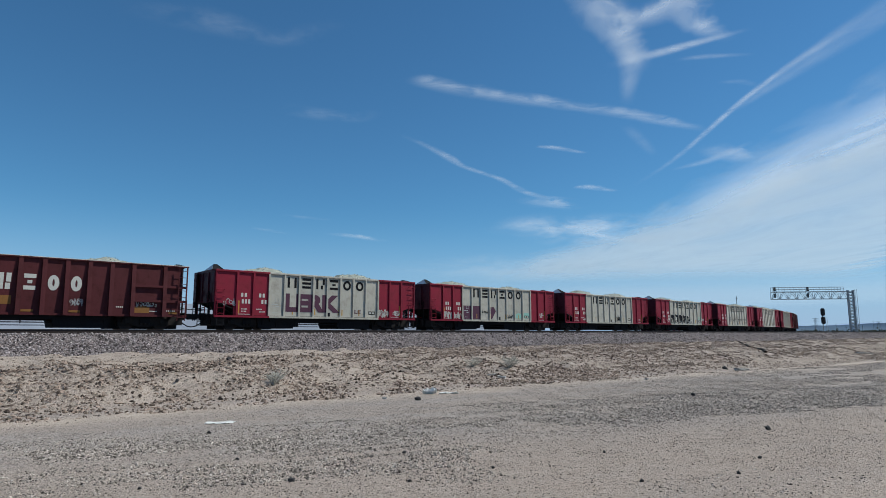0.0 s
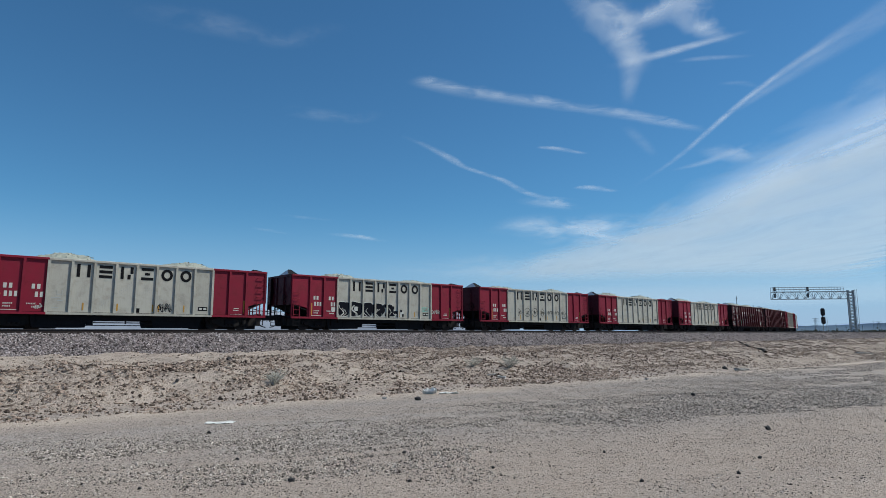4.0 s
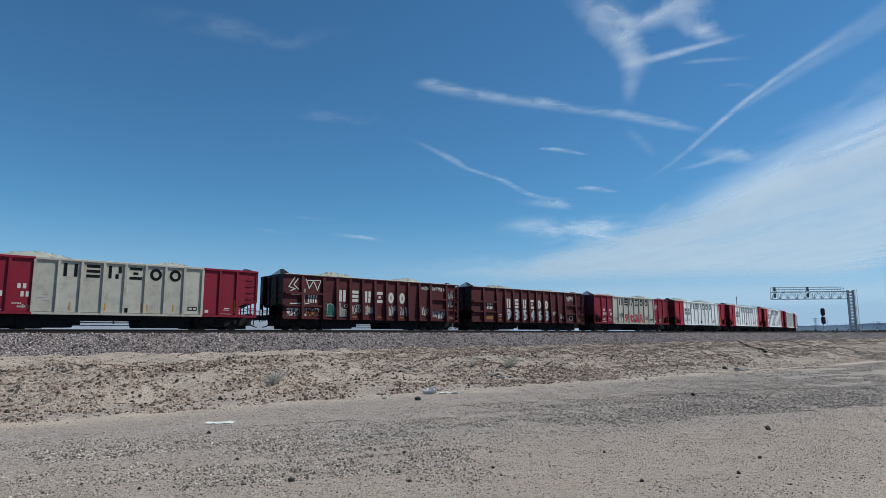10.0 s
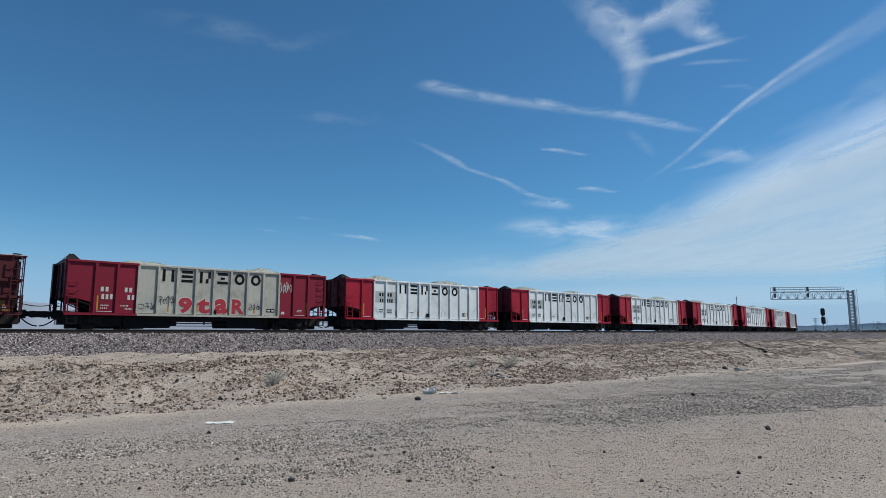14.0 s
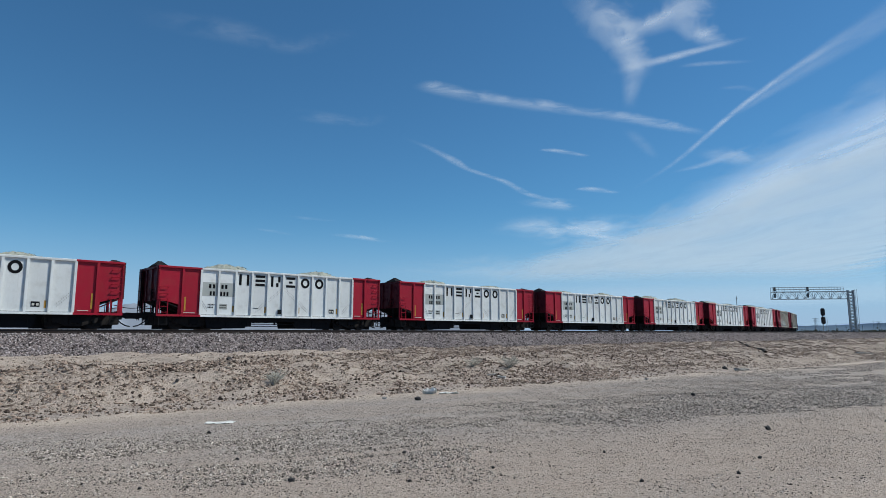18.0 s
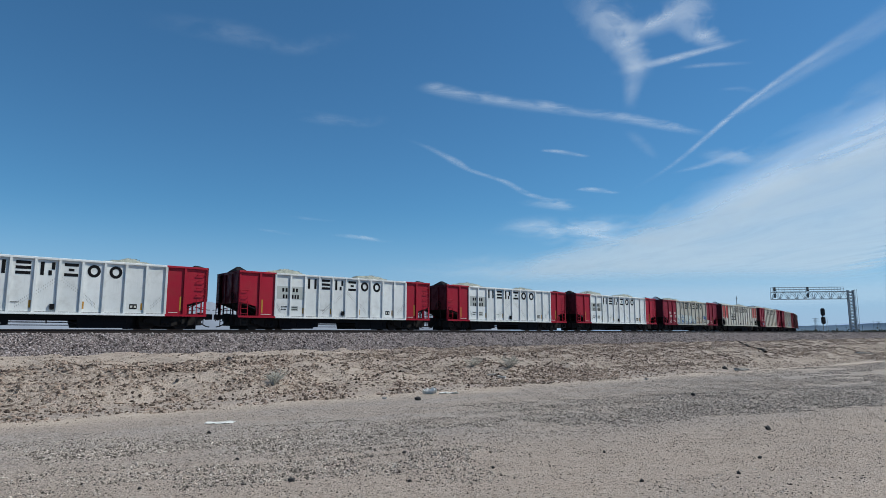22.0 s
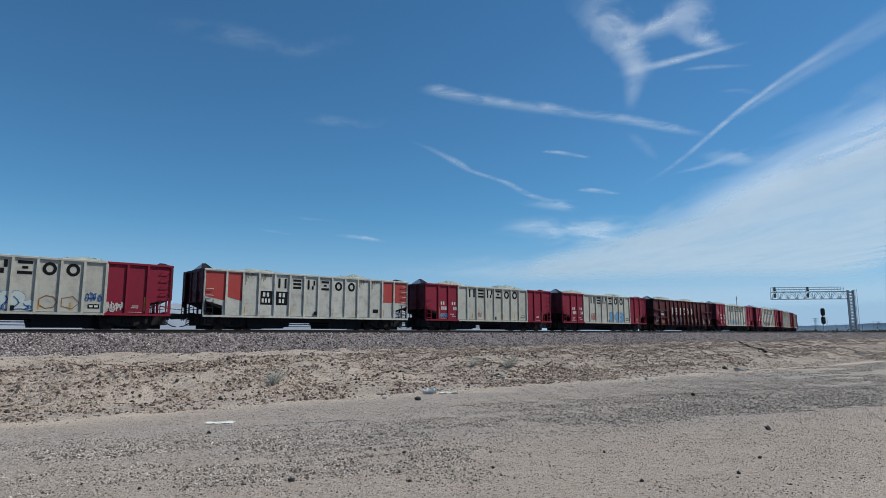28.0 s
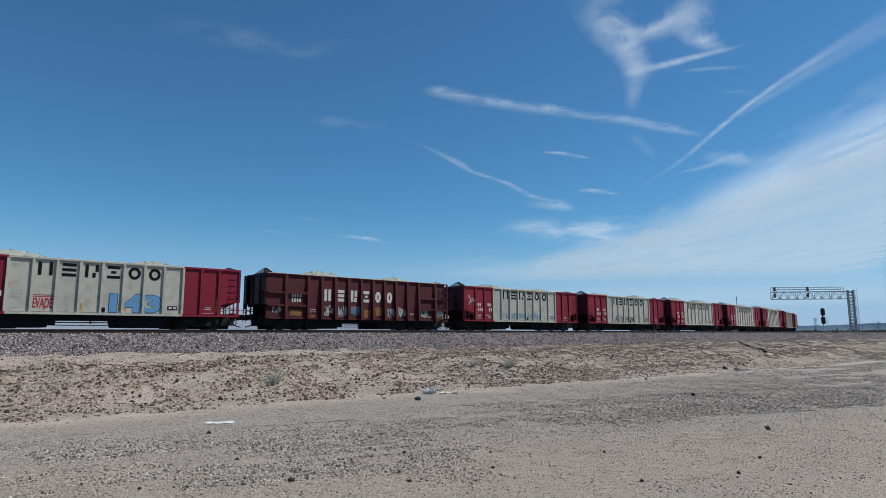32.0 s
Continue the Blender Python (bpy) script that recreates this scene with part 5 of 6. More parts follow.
def cloud_material(name, density, lo, hi, stretch, seed, soft_u=0.2, soft_v=0.5, tone=(0.66, 0.67, 0.68), tear=0.0):
    m = bpy.data.materials.new(name)
    m.use_nodes = True
    nt = m.node_tree
    nt.nodes.remove(nt.nodes["Principled BSDF"])
    out = nt.nodes["Material Output"]
    uv = nt.nodes.new("ShaderNodeTexCoord")
    sep = nt.nodes.new("ShaderNodeSeparateXYZ")
    nt.links.new(uv.outputs["UV"], sep.inputs[0])

    def fade(value, soft):
        a = ramp(nt, value, 0.0, soft)
        b = ramp(nt, value, 1.0, 1.0 - soft)
        return maths(nt, "MULTIPLY", a, b)

    mp = nt.nodes.new("ShaderNodeMapping")
    mp.inputs["Scale"].default_value = [v / SHEET for v in stretch]
    mp.inputs["Location"].default_value = (seed * 3.7, seed * 1.3, seed)
    nt.links.new(uv.outputs["Object"], mp.inputs["Vector"])
    n = add(nt, "ShaderNodeTexNoise", Scale=1.0, Detail=7.0, Roughness=0.6, Distortion=0.6)
    nt.links.new(mp.outputs[0], n.inputs["Vector"])
    # the long edges are torn by the same noise that makes the body uneven
    across = maths(nt, "ADD", sep.outputs[1], maths(nt, "MULTIPLY", maths(nt, "SUBTRACT", n.outputs["Fac"], 0.5), tear))
    edge = maths(nt, "MULTIPLY", fade(sep.outputs[0], soft_u), fade(across, soft_v))
    body = ramp(nt, n.outputs["Fac"], lo, hi)
    alpha = maths(nt, "MULTIPLY", maths(nt, "MULTIPLY", edge, body), density)
    thin = nt.nodes.new("ShaderNodeBsdfTransparent")
    lit = nt.nodes.new("ShaderNodeBsdfTranslucent")
    lit.inputs[0].default_value = (*[0.95 * c for c in tone], 1)
    mixer = nt.nodes.new("ShaderNodeMixShader")
    nt.links.new(alpha, mixer.inputs[0])
    nt.links.new(thin.outputs[0], mixer.inputs[1])
    nt.links.new(lit.outputs[0], mixer.inputs[2])
    nt.links.new(mixer.outputs[0], out.inputs[0])
    return m


CLOUDS = []


def ribbon(label, spine, widths, material, name="cloud", steps=40):
    """A flat band of cloud along a smooth spine."""
    p = np.array(spine, float) * SHEET
    k = np.linspace(0, 1, len(p))
    t = np.linspace(0, 1, steps)
    x, y = np.interp(t, k, p[:, 0]), np.interp(t, k, p[:, 1])
    for _ in range(16):
        x[1:-1] = (x[:-2] + 2 * x[1:-1] + x[2:]) / 4
        y[1:-1] = (y[:-2] + 2 * y[1:-1] + y[2:]) / 4
    w = np.interp(t, np.linspace(0, 1, len(widths)), np.array(widths) * SHEET)
    dx, dy = np.gradient(x), np.gradient(y)
    l = np.hypot(dx, dy)
    nx, ny = -dy / l, dx / l
    across = np.linspace(-0.5, 0.5, 5)
    X, Y = x[:, None] + nx[:, None] * w[:, None] * across, y[:, None] + ny[:, None] * w[:, None] * across
    cx, cy = X.mean(), Y.mean()
    me = mesh_from(name, np.stack([X - cx, Y - cy, 0 * X], -1).reshape(-1, 3), grid_faces(steps, 5), material, True)
    layer = me.uv_layers.new(name="UVMap")
    u, v = np.meshgrid(t, across + 0.5, indexing="ij")
    idx = np.empty(len(me.loops), int)
    me.loops.foreach_get("vertex_index", idx)
    layer.data.foreach_set("uv", np.stack([u.ravel()[idx], v.ravel()[idx]], -1).ravel())
    ob = new(name, me)
    ob.location = (cx, cy, CLOUD_Z + 0.1 * len(CLOUDS))
    tagged(ob, label, "cloud", "high clouds")
    CLOUDS.append(ob)
    return ob


trail = cloud_material("spread contrail", 0.34, 0.15, 0.85, (0.016, 0.022, 1), 1, 0.16, 0.5, tear=0.55)
ribbon("broad white old contrail drifting in blue sky", [(-52, 905), (-30, 930), (43, 966), (163, 1013), (301, 1052), (399, 1104), (540, 1172)], (45, 62, 66, 64, 60, 56, 36), trail)
sharp = cloud_material("sharp contrail", 0.40, 0.05, 0.8, (0.05, 0.02, 1), 2, 0.5, 0.5)
ribbon("thin sharp white contrail crossing the sky", [(531, 640), (530, 760), (523, 825), (512, 981), (526, 1175), (541, 1414), (515, 1680)], (44, 36, 26, 21, 22, 24, 24), sharp)
ribbon("faint wide veil beside the thin contrail", [(556, 540), (556, 697), (545, 825), (530, 981), (526, 1080)], (84, 84, 62, 36, 18), cloud_material("contrail veil", 0.15, 0.0, 0.8, (0.03, 0.012, 1), 3, 0.3, 0.5))
wisp = cloud_material("cirrus wisp", 0.29, 0.12, 0.85, (0.014, 0.014, 1), 4, 0.25, 0.5, tear=0.5)
ribbon("curling white wisp of cirrus", [(-95, 1185), (-40, 1250), (10, 1350), (60, 1470), (110, 1490), (190, 1610), (240, 1740), (310, 1780), (420, 1800)], (18, 30, 38, 32, 34, 36, 46, 56, 40), wisp)
hook = cloud_material("feathered cirrus", 0.50, 0.16, 0.80, (0.024, 0.014, 1), 5, 0.34, 0.5, tear=0.8)
ribbon("feathery white cirrus streak", [(140, 580), (188, 696), (224, 753), (268, 822), (305, 905)], (70, 88, 80, 58, 40), hook)
ribbon("feathery white cirrus streak", [(225, 735), (262, 815), (288, 885), (302, 950), (328, 1045)], (56, 54, 46, 36, 30), cloud_material("cirrus stem", 0.34, 0.1, 0.8, (0.020, 0.012, 1), 15, 0.4, 0.5))
ribbon("feathery white cirrus streak", [(188, 706), (233, 735), (266, 722), (284, 676), (280, 600)], (48, 70, 76, 70, 60), hook)
ribbon("feathery white cirrus streak", [(284, 630), (308, 723), (339, 757), (400, 792)], (64, 64, 50, 30), hook)
ribbon("feathery white cirrus streak", [(410, 758), (355, 797), (318, 825), (245, 880)], (16, 30, 38, 40), cloud_material("cirrus edge", 0.46, 0.1, 0.7, (0.02, 0.02, 1), 6, 0.4, 0.5))
ribbon("small faint cirrus streak", [(340, 853), (383, 843), (455, 835)], (18, 24, 14), cloud_material("faint streak", 0.22, 0.1, 0.8, (0.02, 0.02, 1), 16, 0.4, 0.5))
faint = cloud_material("faint cirrus", 0.085, 0.30, 0.75, (0.018, 0.016, 1), 7, 0.35, 0.5)
ribbon("small faint cirrus streak", [(200, 1275), (254, 1292), (325, 1328)], (26, 36, 26), trail)
ribbon("small torn tuft of cirrus", [(360, 1640), (420, 1660), (500, 1700)], (50, 70, 40), trail)
torn = cloud_material("torn tuft", 0.33, 0.30, 0.8, (0.012, 0.010, 1), 14, 0.35, 0.5, tear=1.2)
ribbon("small torn tuft of cirrus", [(230, 1780), (330, 1880), (450, 1960)], (110, 150, 90), torn)
ribbon("small torn tuft of cirrus", [(460, 2120), (560, 2280), (700, 2420)], (200, 280, 180), torn)
ribbon("small torn tuft of cirrus", [(560, 1260), (640, 1350), (740, 1400)], (70, 110, 60), torn)
ribbon("small torn tuft of cirrus", [(440, 940), (480, 935), (530, 960)], (20, 26, 16), faint)
ribbon("faint thin tuft of cirrus", [(-300, 1050), (-234, 1083), (-165, 1110), (-110, 1060)], (80, 90, 70, 50), faint)
ribbon("faint thin veil of cirrus", [(-420, 705), (-296, 745), (-230, 800), (-120, 740)], (70, 95, 70, 40), faint)
ribbon("faint low streak of cirrus", [(-560, 2050), (-480, 2120), (-380, 2160)], (60, 80, 50), faint)
ribbon("faint low streak of cirrus", [(-760, 2300), (-690, 2380), (-640, 2500)], (60, 90, 60), faint)
ribbon("faint low streak of cirrus", [(-480, 2450), (-360, 2560), (-250, 2700)], (80, 130, 80), torn)
bank = cloud_material("cirrus bank", 0.74, -0.55, 0.74, (0.0046, 0.0016, 1), 8, 0.20, 0.20, (0.44, 0.49, 0.53), 0.34)
ribbon("wide bright bank of cirrus over the plain", [(1480, 300), (1480, 900), (1480, 1500), (1480, 2100), (1440, 2700), (1520, 3600), (1750, 5200)], (1640, 1640, 1640, 1640, 1800, 2600, 3800), bank)
ribbon("bright upper edge of the cirrus bank", [(860, 560), (870, 900), (880, 1300), (900, 1800), (930, 2500)], (400, 420, 440, 460, 480), cloud_material("bank edge", 0.60, 0.05, 0.78, (0.010, 0.0034, 1), 13, 0.34, 0.5, (0.74, 0.77, 0.79), 0.5))
ribbon("small feathered hook of cirrus beside the bank", [(560, 1500), (625, 1410), (640, 1350), (658, 1235)], (24, 62, 48, 20), cloud_material("hooked tuft", 0.20, 0.1, 0.8, (0.02, 0.014, 1), 21, 0.35, 0.5))
ribbon("faint short streak of cirrus", [(350, 1140), (420, 1250), (492, 1370)], (36, 42, 30), cloud_material("short streak", 0.08, 0.0, 0.8, (0.02, 0.014, 1), 22, 0.35, 0.5))
ribbon("faint veil of cirrus low toward the plain", [(-500, 3900), (200, 4000), (900, 3900), (1500, 3700)], (1400, 1800, 2100, 2200), cloud_material("low veil", 0.34, 0.2, 0.8, (0.003, 0.0016, 1), 23, 0.35, 0.5, (0.50, 0.55, 0.59), 0.5))
ribbon("thin torn cirrus below the bank", [(150, 2250), (420, 2300), (760, 2500), (1200, 2700)], (400, 700, 1000, 1300), cloud_material("torn cirrus", 0.5, 0.30, 0.80, (0.0060, 0.0036, 1), 9, 0.3, 0.5))
ribbon("thin haze of cirrus low over the horizon", [(200, 7400), (2000, 7200), (4000, 7000), (6500, 6500)], (4000, 6500, 7500, 7500), cloud_material("low haze", 0.30, -0.4, 0.5, (0.0005, 0.0004, 1), 10, 0.3, 0.42, (0.47, 0.54, 0.60)))


# ---- glowing ring added as pale haze low over the horizon, far behind everything ----
def build_haze():
    m = bpy.data.materials.new("glowing horizon haze")
    m.use_nodes = True
    nt = m.node_tree
    nt.nodes.remove(nt.nodes["Principled BSDF"])
    sep = nt.nodes.new("ShaderNodeSeparateXYZ")
    nt.links.new(nt.nodes.new("ShaderNodeTexCoord").outputs["Object"], sep.inputs[0])
    fade = maths(nt, "POWER", ramp(nt, sep.outputs[2], 1150.0, 0.0), 1.8)
    glow = nt.nodes.new("ShaderNodeEmission")
    glow.inputs[0].default_value = (0.345, 0.452, 0.675, 1)
    clear = nt.nodes.new("ShaderNodeBsdfTransparent")
    mixer = nt.nodes.new("ShaderNodeMixShader")
    nt.links.new(maths(nt, "MULTIPLY", fade, 0.84), mixer.inputs[0])
    nt.links.new(clear.outputs[0], mixer.inputs[1])
    nt.links.new(glow.outputs[0], mixer.inputs[2])
    nt.links.new(mixer.outputs[0], nt.nodes["Material Output"].inputs[0])
    a = np.linspace(0, 2 * math.pi, 97)
    A, Z = np.meshgrid(a, np.linspace(-20, 1520, 16), indexing="ij")
    me = mesh_from("backdrop", np.stack([4850 * np.sin(A), 4850 * np.cos(A), Z], -1).reshape(-1, 3), grid_faces(97, 16), m, True)
    tagged(new("backdrop", me), "glowing ring added as pale blue haze low over the horizon", "sky", "", "structure")


build_haze()


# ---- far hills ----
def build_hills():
    # the blue of distant haze is put into each range's base colour
    for name, a0, a1, r, peak, base, haze_tint in (("hills", -48, 8, 4300, 215, 9, (0.20, 0.22, 0.26)), ("hills", 24, 60, 4500, 66, 4, (0.14, 0.19, 0.24))):
        m, nt, b = shader("blue haze-tinted hills", 1.0, 0, 0.0)
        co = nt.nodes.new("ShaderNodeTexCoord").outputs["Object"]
        nt.links.new(mix(nt, noise_node(nt, co, 0.006, 6), haze_tint, tuple(1.3 * v for v in haze_tint)), b.inputs["Base Color"])
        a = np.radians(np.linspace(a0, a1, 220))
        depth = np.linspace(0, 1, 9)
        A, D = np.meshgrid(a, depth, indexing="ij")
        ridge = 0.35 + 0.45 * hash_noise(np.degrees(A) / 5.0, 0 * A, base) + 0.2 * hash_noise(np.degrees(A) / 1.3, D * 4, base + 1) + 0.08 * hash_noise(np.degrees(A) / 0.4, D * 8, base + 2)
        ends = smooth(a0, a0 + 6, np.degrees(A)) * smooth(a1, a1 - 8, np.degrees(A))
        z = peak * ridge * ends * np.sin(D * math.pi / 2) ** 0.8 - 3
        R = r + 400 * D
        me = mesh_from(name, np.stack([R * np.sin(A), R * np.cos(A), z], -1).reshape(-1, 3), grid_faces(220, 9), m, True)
        tagged(new(name, me), "desert hills with blue haze in their colour, on the horizon", "hills", "", "structure")


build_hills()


# ---- signal gantry ----
HOUSING = plain("grey signal housing", (0.1394, 0.1558, 0.164), 0.6)


def lattice(bm, x0, x1, y0, y1, z0, z1, n, r=0.05):
    """A box truss along x."""
    for y in (y0, y1):
        for z in (z0, z1):
            box(bm, x0, x1, y - 0.06, y + 0.06, z - 0.06, z + 0.06)
    for i in range(n):
        a, b = x0 + (x1 - x0) * i / n, x0 + (x1 - x0) * (i + 1) / n
        m = (a + b) / 2
        for y in (y0, y1):
            rod(bm, (a, y, z0), (m, y, z1), r)
            rod(bm, (m, y, z1), (b, y, z0), r)
            rod(bm, (a, y, z0), (a, y, z1), r)
        rod(bm, (a, y0, z1), (b, y1, z1), r)
        rod(bm, (a, y0, z0), (b, y1, z0), r)


def build_gantry():
    g = tagged(new("signal_gantry"), "grey galvanised steel cantilever signal gantry over the tracks", "signal gantry")
    g.matrix_basis = pose(84.15, 126, 0, 0, 0, -8)
    zb, zt = 8.45, 9.95
    bm = bmesh.new()
    lattice(bm, -15.45, -0.6, -0.4, 0.4, zb, zt, 9, 0.04)
    part("arm_truss", bm, FRAME, g)
    for x in (-0.6, 0.45):
        bm = boxes((x - 0.11, x + 0.11, -0.26, 0.26, 0.6, 10.2), (x - 0.16, x + 0.16, -0.3, 0.3, 10.1, 10.22))
        part("column_leg", bm, FRAME, g)
    bm = bmesh.new()
    for i in range(14):
        z = 1.2 + i * 0.64
        for y in (-0.2, 0.2):
            rod(bm, (-0.6, y, z), (0.45, y, z + 0.64), 0.05)
            rod(bm, (0.45, y, z), (-0.6, y, z + 0.64), 0.05)
    part("column_bracing", bm, FRAME, g)
    bm = bmesh.new()
    for x in (0.8, 1.15):
        rod(bm, (x, 0, 0.6), (x, 0, 10.5), 0.035)
    for i in range(24):
        rod(bm, (0.8, 0, 1.0 + 0.4 * i), (1.15, 0, 1.0 + 0.4 * i), 0.02)
    part("ladder", bm, FRAME, g)
    bm = bmesh.new()
    for z in (10.45, 10.9):
        rod(bm, (-15.3, -0.6, z), (-1.6, -0.6, z), 0.035)
        rod(bm, (-15.3, 0.6, z), (-1.6, 0.6, z), 0.035)
    for i in range(13):
        for y in (-0.6, 0.6):
            rod(bm, (-15.3 + 1.14 * i, y, 9.95), (-15.3 + 1.14 * i, y, 10.95), 0.03)
    part("handrail", bm, FRAME, g)
    part("base_footing", boxes((-1.1, 1.0, -1.0, 1.0, 1.2, 1.75)), FRAME, g, "concrete footing")
    for x in (-15.05, -8.65):
        for z in (9.15, 10.5):
            head = part("signal_head", boxes((x - 0.2, x + 0.2, -0.95, -0.68, z - 0.42, z + 0.42)), HOUSING, g, "dark back plate of a signal head")
            bm = bmesh.new()
            for k in (-0.3, 0.3):
                disc(bm, (x, -1.05, z + k), 0.14, 0.2, 12)
            part("hood", bm, DARK, head)


build_gantry()


def build_signal():
    s = tagged(new("trackside_signal"), "dark trackside signal mast with two round heads", "railway signal")
    s.matrix_basis = pose(77.9, 126, 0)
    bm = bmesh.new()
    rod(bm, (0, 0, 0.3), (0, 0, 6.3), 0.09, 10)
    part("mast", bm, GALV, s)
    for z in (5.75, 4.05):
        bm = bmesh.new()
        prism(bm, [(-0.42, z - 0.55), (-0.2, z - 0.8), (0.2, z - 0.8), (0.42, z - 0.55), (0.42, z + 0.5), (0.2, z + 0.75), (-0.2, z + 0.75), (-0.42, z + 0.5)], -0.25, -0.12)
        for k in (-0.35, 0.1, 0.5):
            disc(bm, (0, -0.4, z + k), 0.13, 0.3, 12)
        part("signal_head", bm, DARK, s)
    bm = bmesh.new()
    for x in (1.1, 1.45):
        rod(bm, (x, 0.4, 0.3), (x - 0.35, 0.4, 4.7), 0.025)
    rod(bm, (0, 0.2, 4.75), (1.1, 0.4, 4.75), 0.03)
    part("ladder", bm, GALV, s)
    part("base", boxes((-0.45, 0.45, -0.45, 0.45, 1.2, 1.8)), GALV, s)


build_signal()


# ---- power poles, pylon, far bushes ----
def power_pole(x, y, h, label="far wooden power pole with crossarm", arm=0.9):
    p = tagged(new("power_pole"), label, "power pole", "far power poles")
    p.matrix_basis = pose(x, y, 1.3)
    bm = bmesh.new()
    rod(bm, (0, 0, -0.3), (0, 0, h), 0.13, 8)
    part("pole", bm, HAZE_GREY, p)
    part("crossarm", boxes((-arm, arm, -0.06, 0.06, h - 1.0, h - 0.88)), HAZE_GREY, p)


for x, y, h in ((215, 355, 4), (262, 410, 6), (300, 440, 5.5), (292, 400, 5), (330, 470, 7), (360, 500, 8), (306, 520, 6), (250, 470, 7), (120, 250, 14.9), (126.6, 250, 11.4), (226, 345, 4), (238, 352, 5), (285, 430, 6), (345, 520, 6), (420, 600, 12)):
    power_pole(x, y, h, arm=0.45 if y == 250 else 0.9)


def pylon(x, y, h):
    p = tagged(new("pylon"), "far grey lattice transmission pylon", "pylon")
    p.matrix_basis = pose(x, y, 1.3)
    bm = bmesh.new()
    for sx in (-1, 1):
        for sy in (-1, 1):
            rod(bm, (2.4 * sx, 2.4 * sy, -0.3), (0.4 * sx, 0.4 * sy, h), 0.14)
    for i in range(8):
        k0, k1 = 2.4 - 2.0 * i / 8, 2.4 - 2.0 * (i + 1) / 8
        for sy in (-1, 1):
            rod(bm, (-k0, sy * k0, h * i / 8), (k1, sy * k1, h * (i + 1) / 8), 0.07)
    part("tower", bm, HAZE_GREY, p)
    for z in (0.72, 0.84, 0.96):
        part("crossarm", boxes((-4.2, 4.2, -0.15, 0.15, h * z, h * z + 0.3)), HAZE_GREY, p)


pylon(485, 800, 19)
pylon(560, 790, 14)


def far_bushes():
    rng = np.random.default_rng(4)
    a, r = np.radians(rng.uniform(28, 37, 420)), rng.uniform(230, 520, 420)
    pts = []
    for ai, ri in zip(a, r):
        h = rng.uniform(0.4, 1.3)
        for _ in range(9):
            pts.append((ri * math.sin(ai) + rng.normal(0, 0.8), ri * math.cos(ai) + rng.normal(0, 0.8), 1.3 + abs(rng.normal(h * 0.4, h * 0.35))))
    me = scatter("far_bushes", np.array(pts), rng.uniform(0.3, 0.8, len(pts)), plain("grey green scrub", (0.0492, 0.0533, 0.0369), 0.95, 0, 0.4), 0.9, 1.0, 6)
    tagged(new("far_bushes", me), "low grey green desert scrub far along the line", "scrub", "", "stuff")


far_bushes()


# ---- loose stones, debris and litter ----
def strewn(name, label, category, n, side, along, sizes, material, sink, seed, patchy=0.0, onto=None, flat=0.7, long=1.0, make=chips, wide=2.2, slant=0.0):
    """Stones over a stretch beside the track: side and along as ranges in metres."""
    rng = np.random.default_rng(seed)
    d, s = rng.uniform(*side, n), rng.uniform(*along, n)
    if wide > 2.2:
        d = (d + rng.uniform(side[0] - 1.0, side[1] + 1.0, n)) / 2 + 0.5 * (hash_noise(s / 4, 0 * s, seed) - 0.5)
    d = d + slant * s
    if patchy:
        keep = hash_noise(s / wide, d / 1.1, seed) * 0.6 + hash_noise(s / 0.6, d / 0.5, seed + 1) * 0.4 > patchy
        d, s = d[keep], s[keep]
    if name == "gravel":
        lane = d - 0.33 * s
        sandy = (1 - slant / 0.33) * smooth(29.0, 30.2, lane + 0.8 * (hash_noise(s / 2.5, d / 1.5, 77) - 0.5))
        keep = (d > foot_of(s) + 0.7 * hash_noise(s / 1.3, d, seed + 2)) & (rng.random(len(d)) > 0.2 * sandy)
        d, s = d[keep], s[keep]
    if name == "bank_debris":
        keep = (rng.random(len(d)) < 0.16 + 0.84 * smooth(14.2, 17.8, d + 0.45 * np.clip(s - 4, 0, 40) + 1.6 * (hash_noise(s / 2.6, d / 2.0, 8) - 0.5))) & (d < foot_of(s) + 0.2)
        d, s = d[keep], s[keep]
    x, y, _ = on_line(s, d)
    size = sizes[0] + (sizes[1] - sizes[0]) * rng.random(len(x)) ** 2.5
    z = onto(d) if onto else ground_height(x, y)
    pts = np.stack([x, y, z + size * sink], -1)
    me = make(name, pts, size, material, flat, long, seed)
    tagged(new(name, me), label, category, "", "stuff")


def bed_top(d):
    return np.where(d > 6.0, BED - 0.58 * (d - 6.0), BED)


strewn("ballast_stones", "loose dark grey broken stones on the ballast shoulder", "ballast", 36000, (5.8, 7.85), (-28, 50), (0.055, 0.13), BALLAST_STONE, 0.15, 21, 0, bed_top, 0.8, 1.0, scatter)
strewn("ballast_stones", "loose dark grey broken stones on the ballast shoulder", "ballast", 16000, (5.8, 7.85), (50, 170), (0.07, 0.14), BALLAST_STONE, 0.15, 22, 0, bed_top, 0.8, 1.0, scatter)
strewn("bank_debris", "dark dry plant debris and stones on the bank", "debris", 190000, (9.5, 24.3), (-24, 36), (0.022, 0.095), DEBRIS, 0.2, 23, 0.46, None, 0.7, 1.3)
strewn("bank_debris", "dark dry plant debris and stones on the bank", "debris", 150000, (9, 27.5), (36, 120), (0.03, 0.10), DEBRIS, 0.2, 24, 0.36, None, 0.8, 1.3)
strewn("bank_debris", "dark broken stones scattered over the bank", "debris", 26000, (9.0, 24.8), (-24, 45), (0.03, 0.10), DEBRIS, 0.2, 33, 0.38, None, 0.8, 1.2, scatter)
strewn("bank_debris", "dark broken stones and stalks covering the bank", "debris", 52000, (8.6, 26.5), (8, 44), (0.022, 0.075), DEBRIS, 0.2, 35, 0.30, None, 0.8, 1.3)
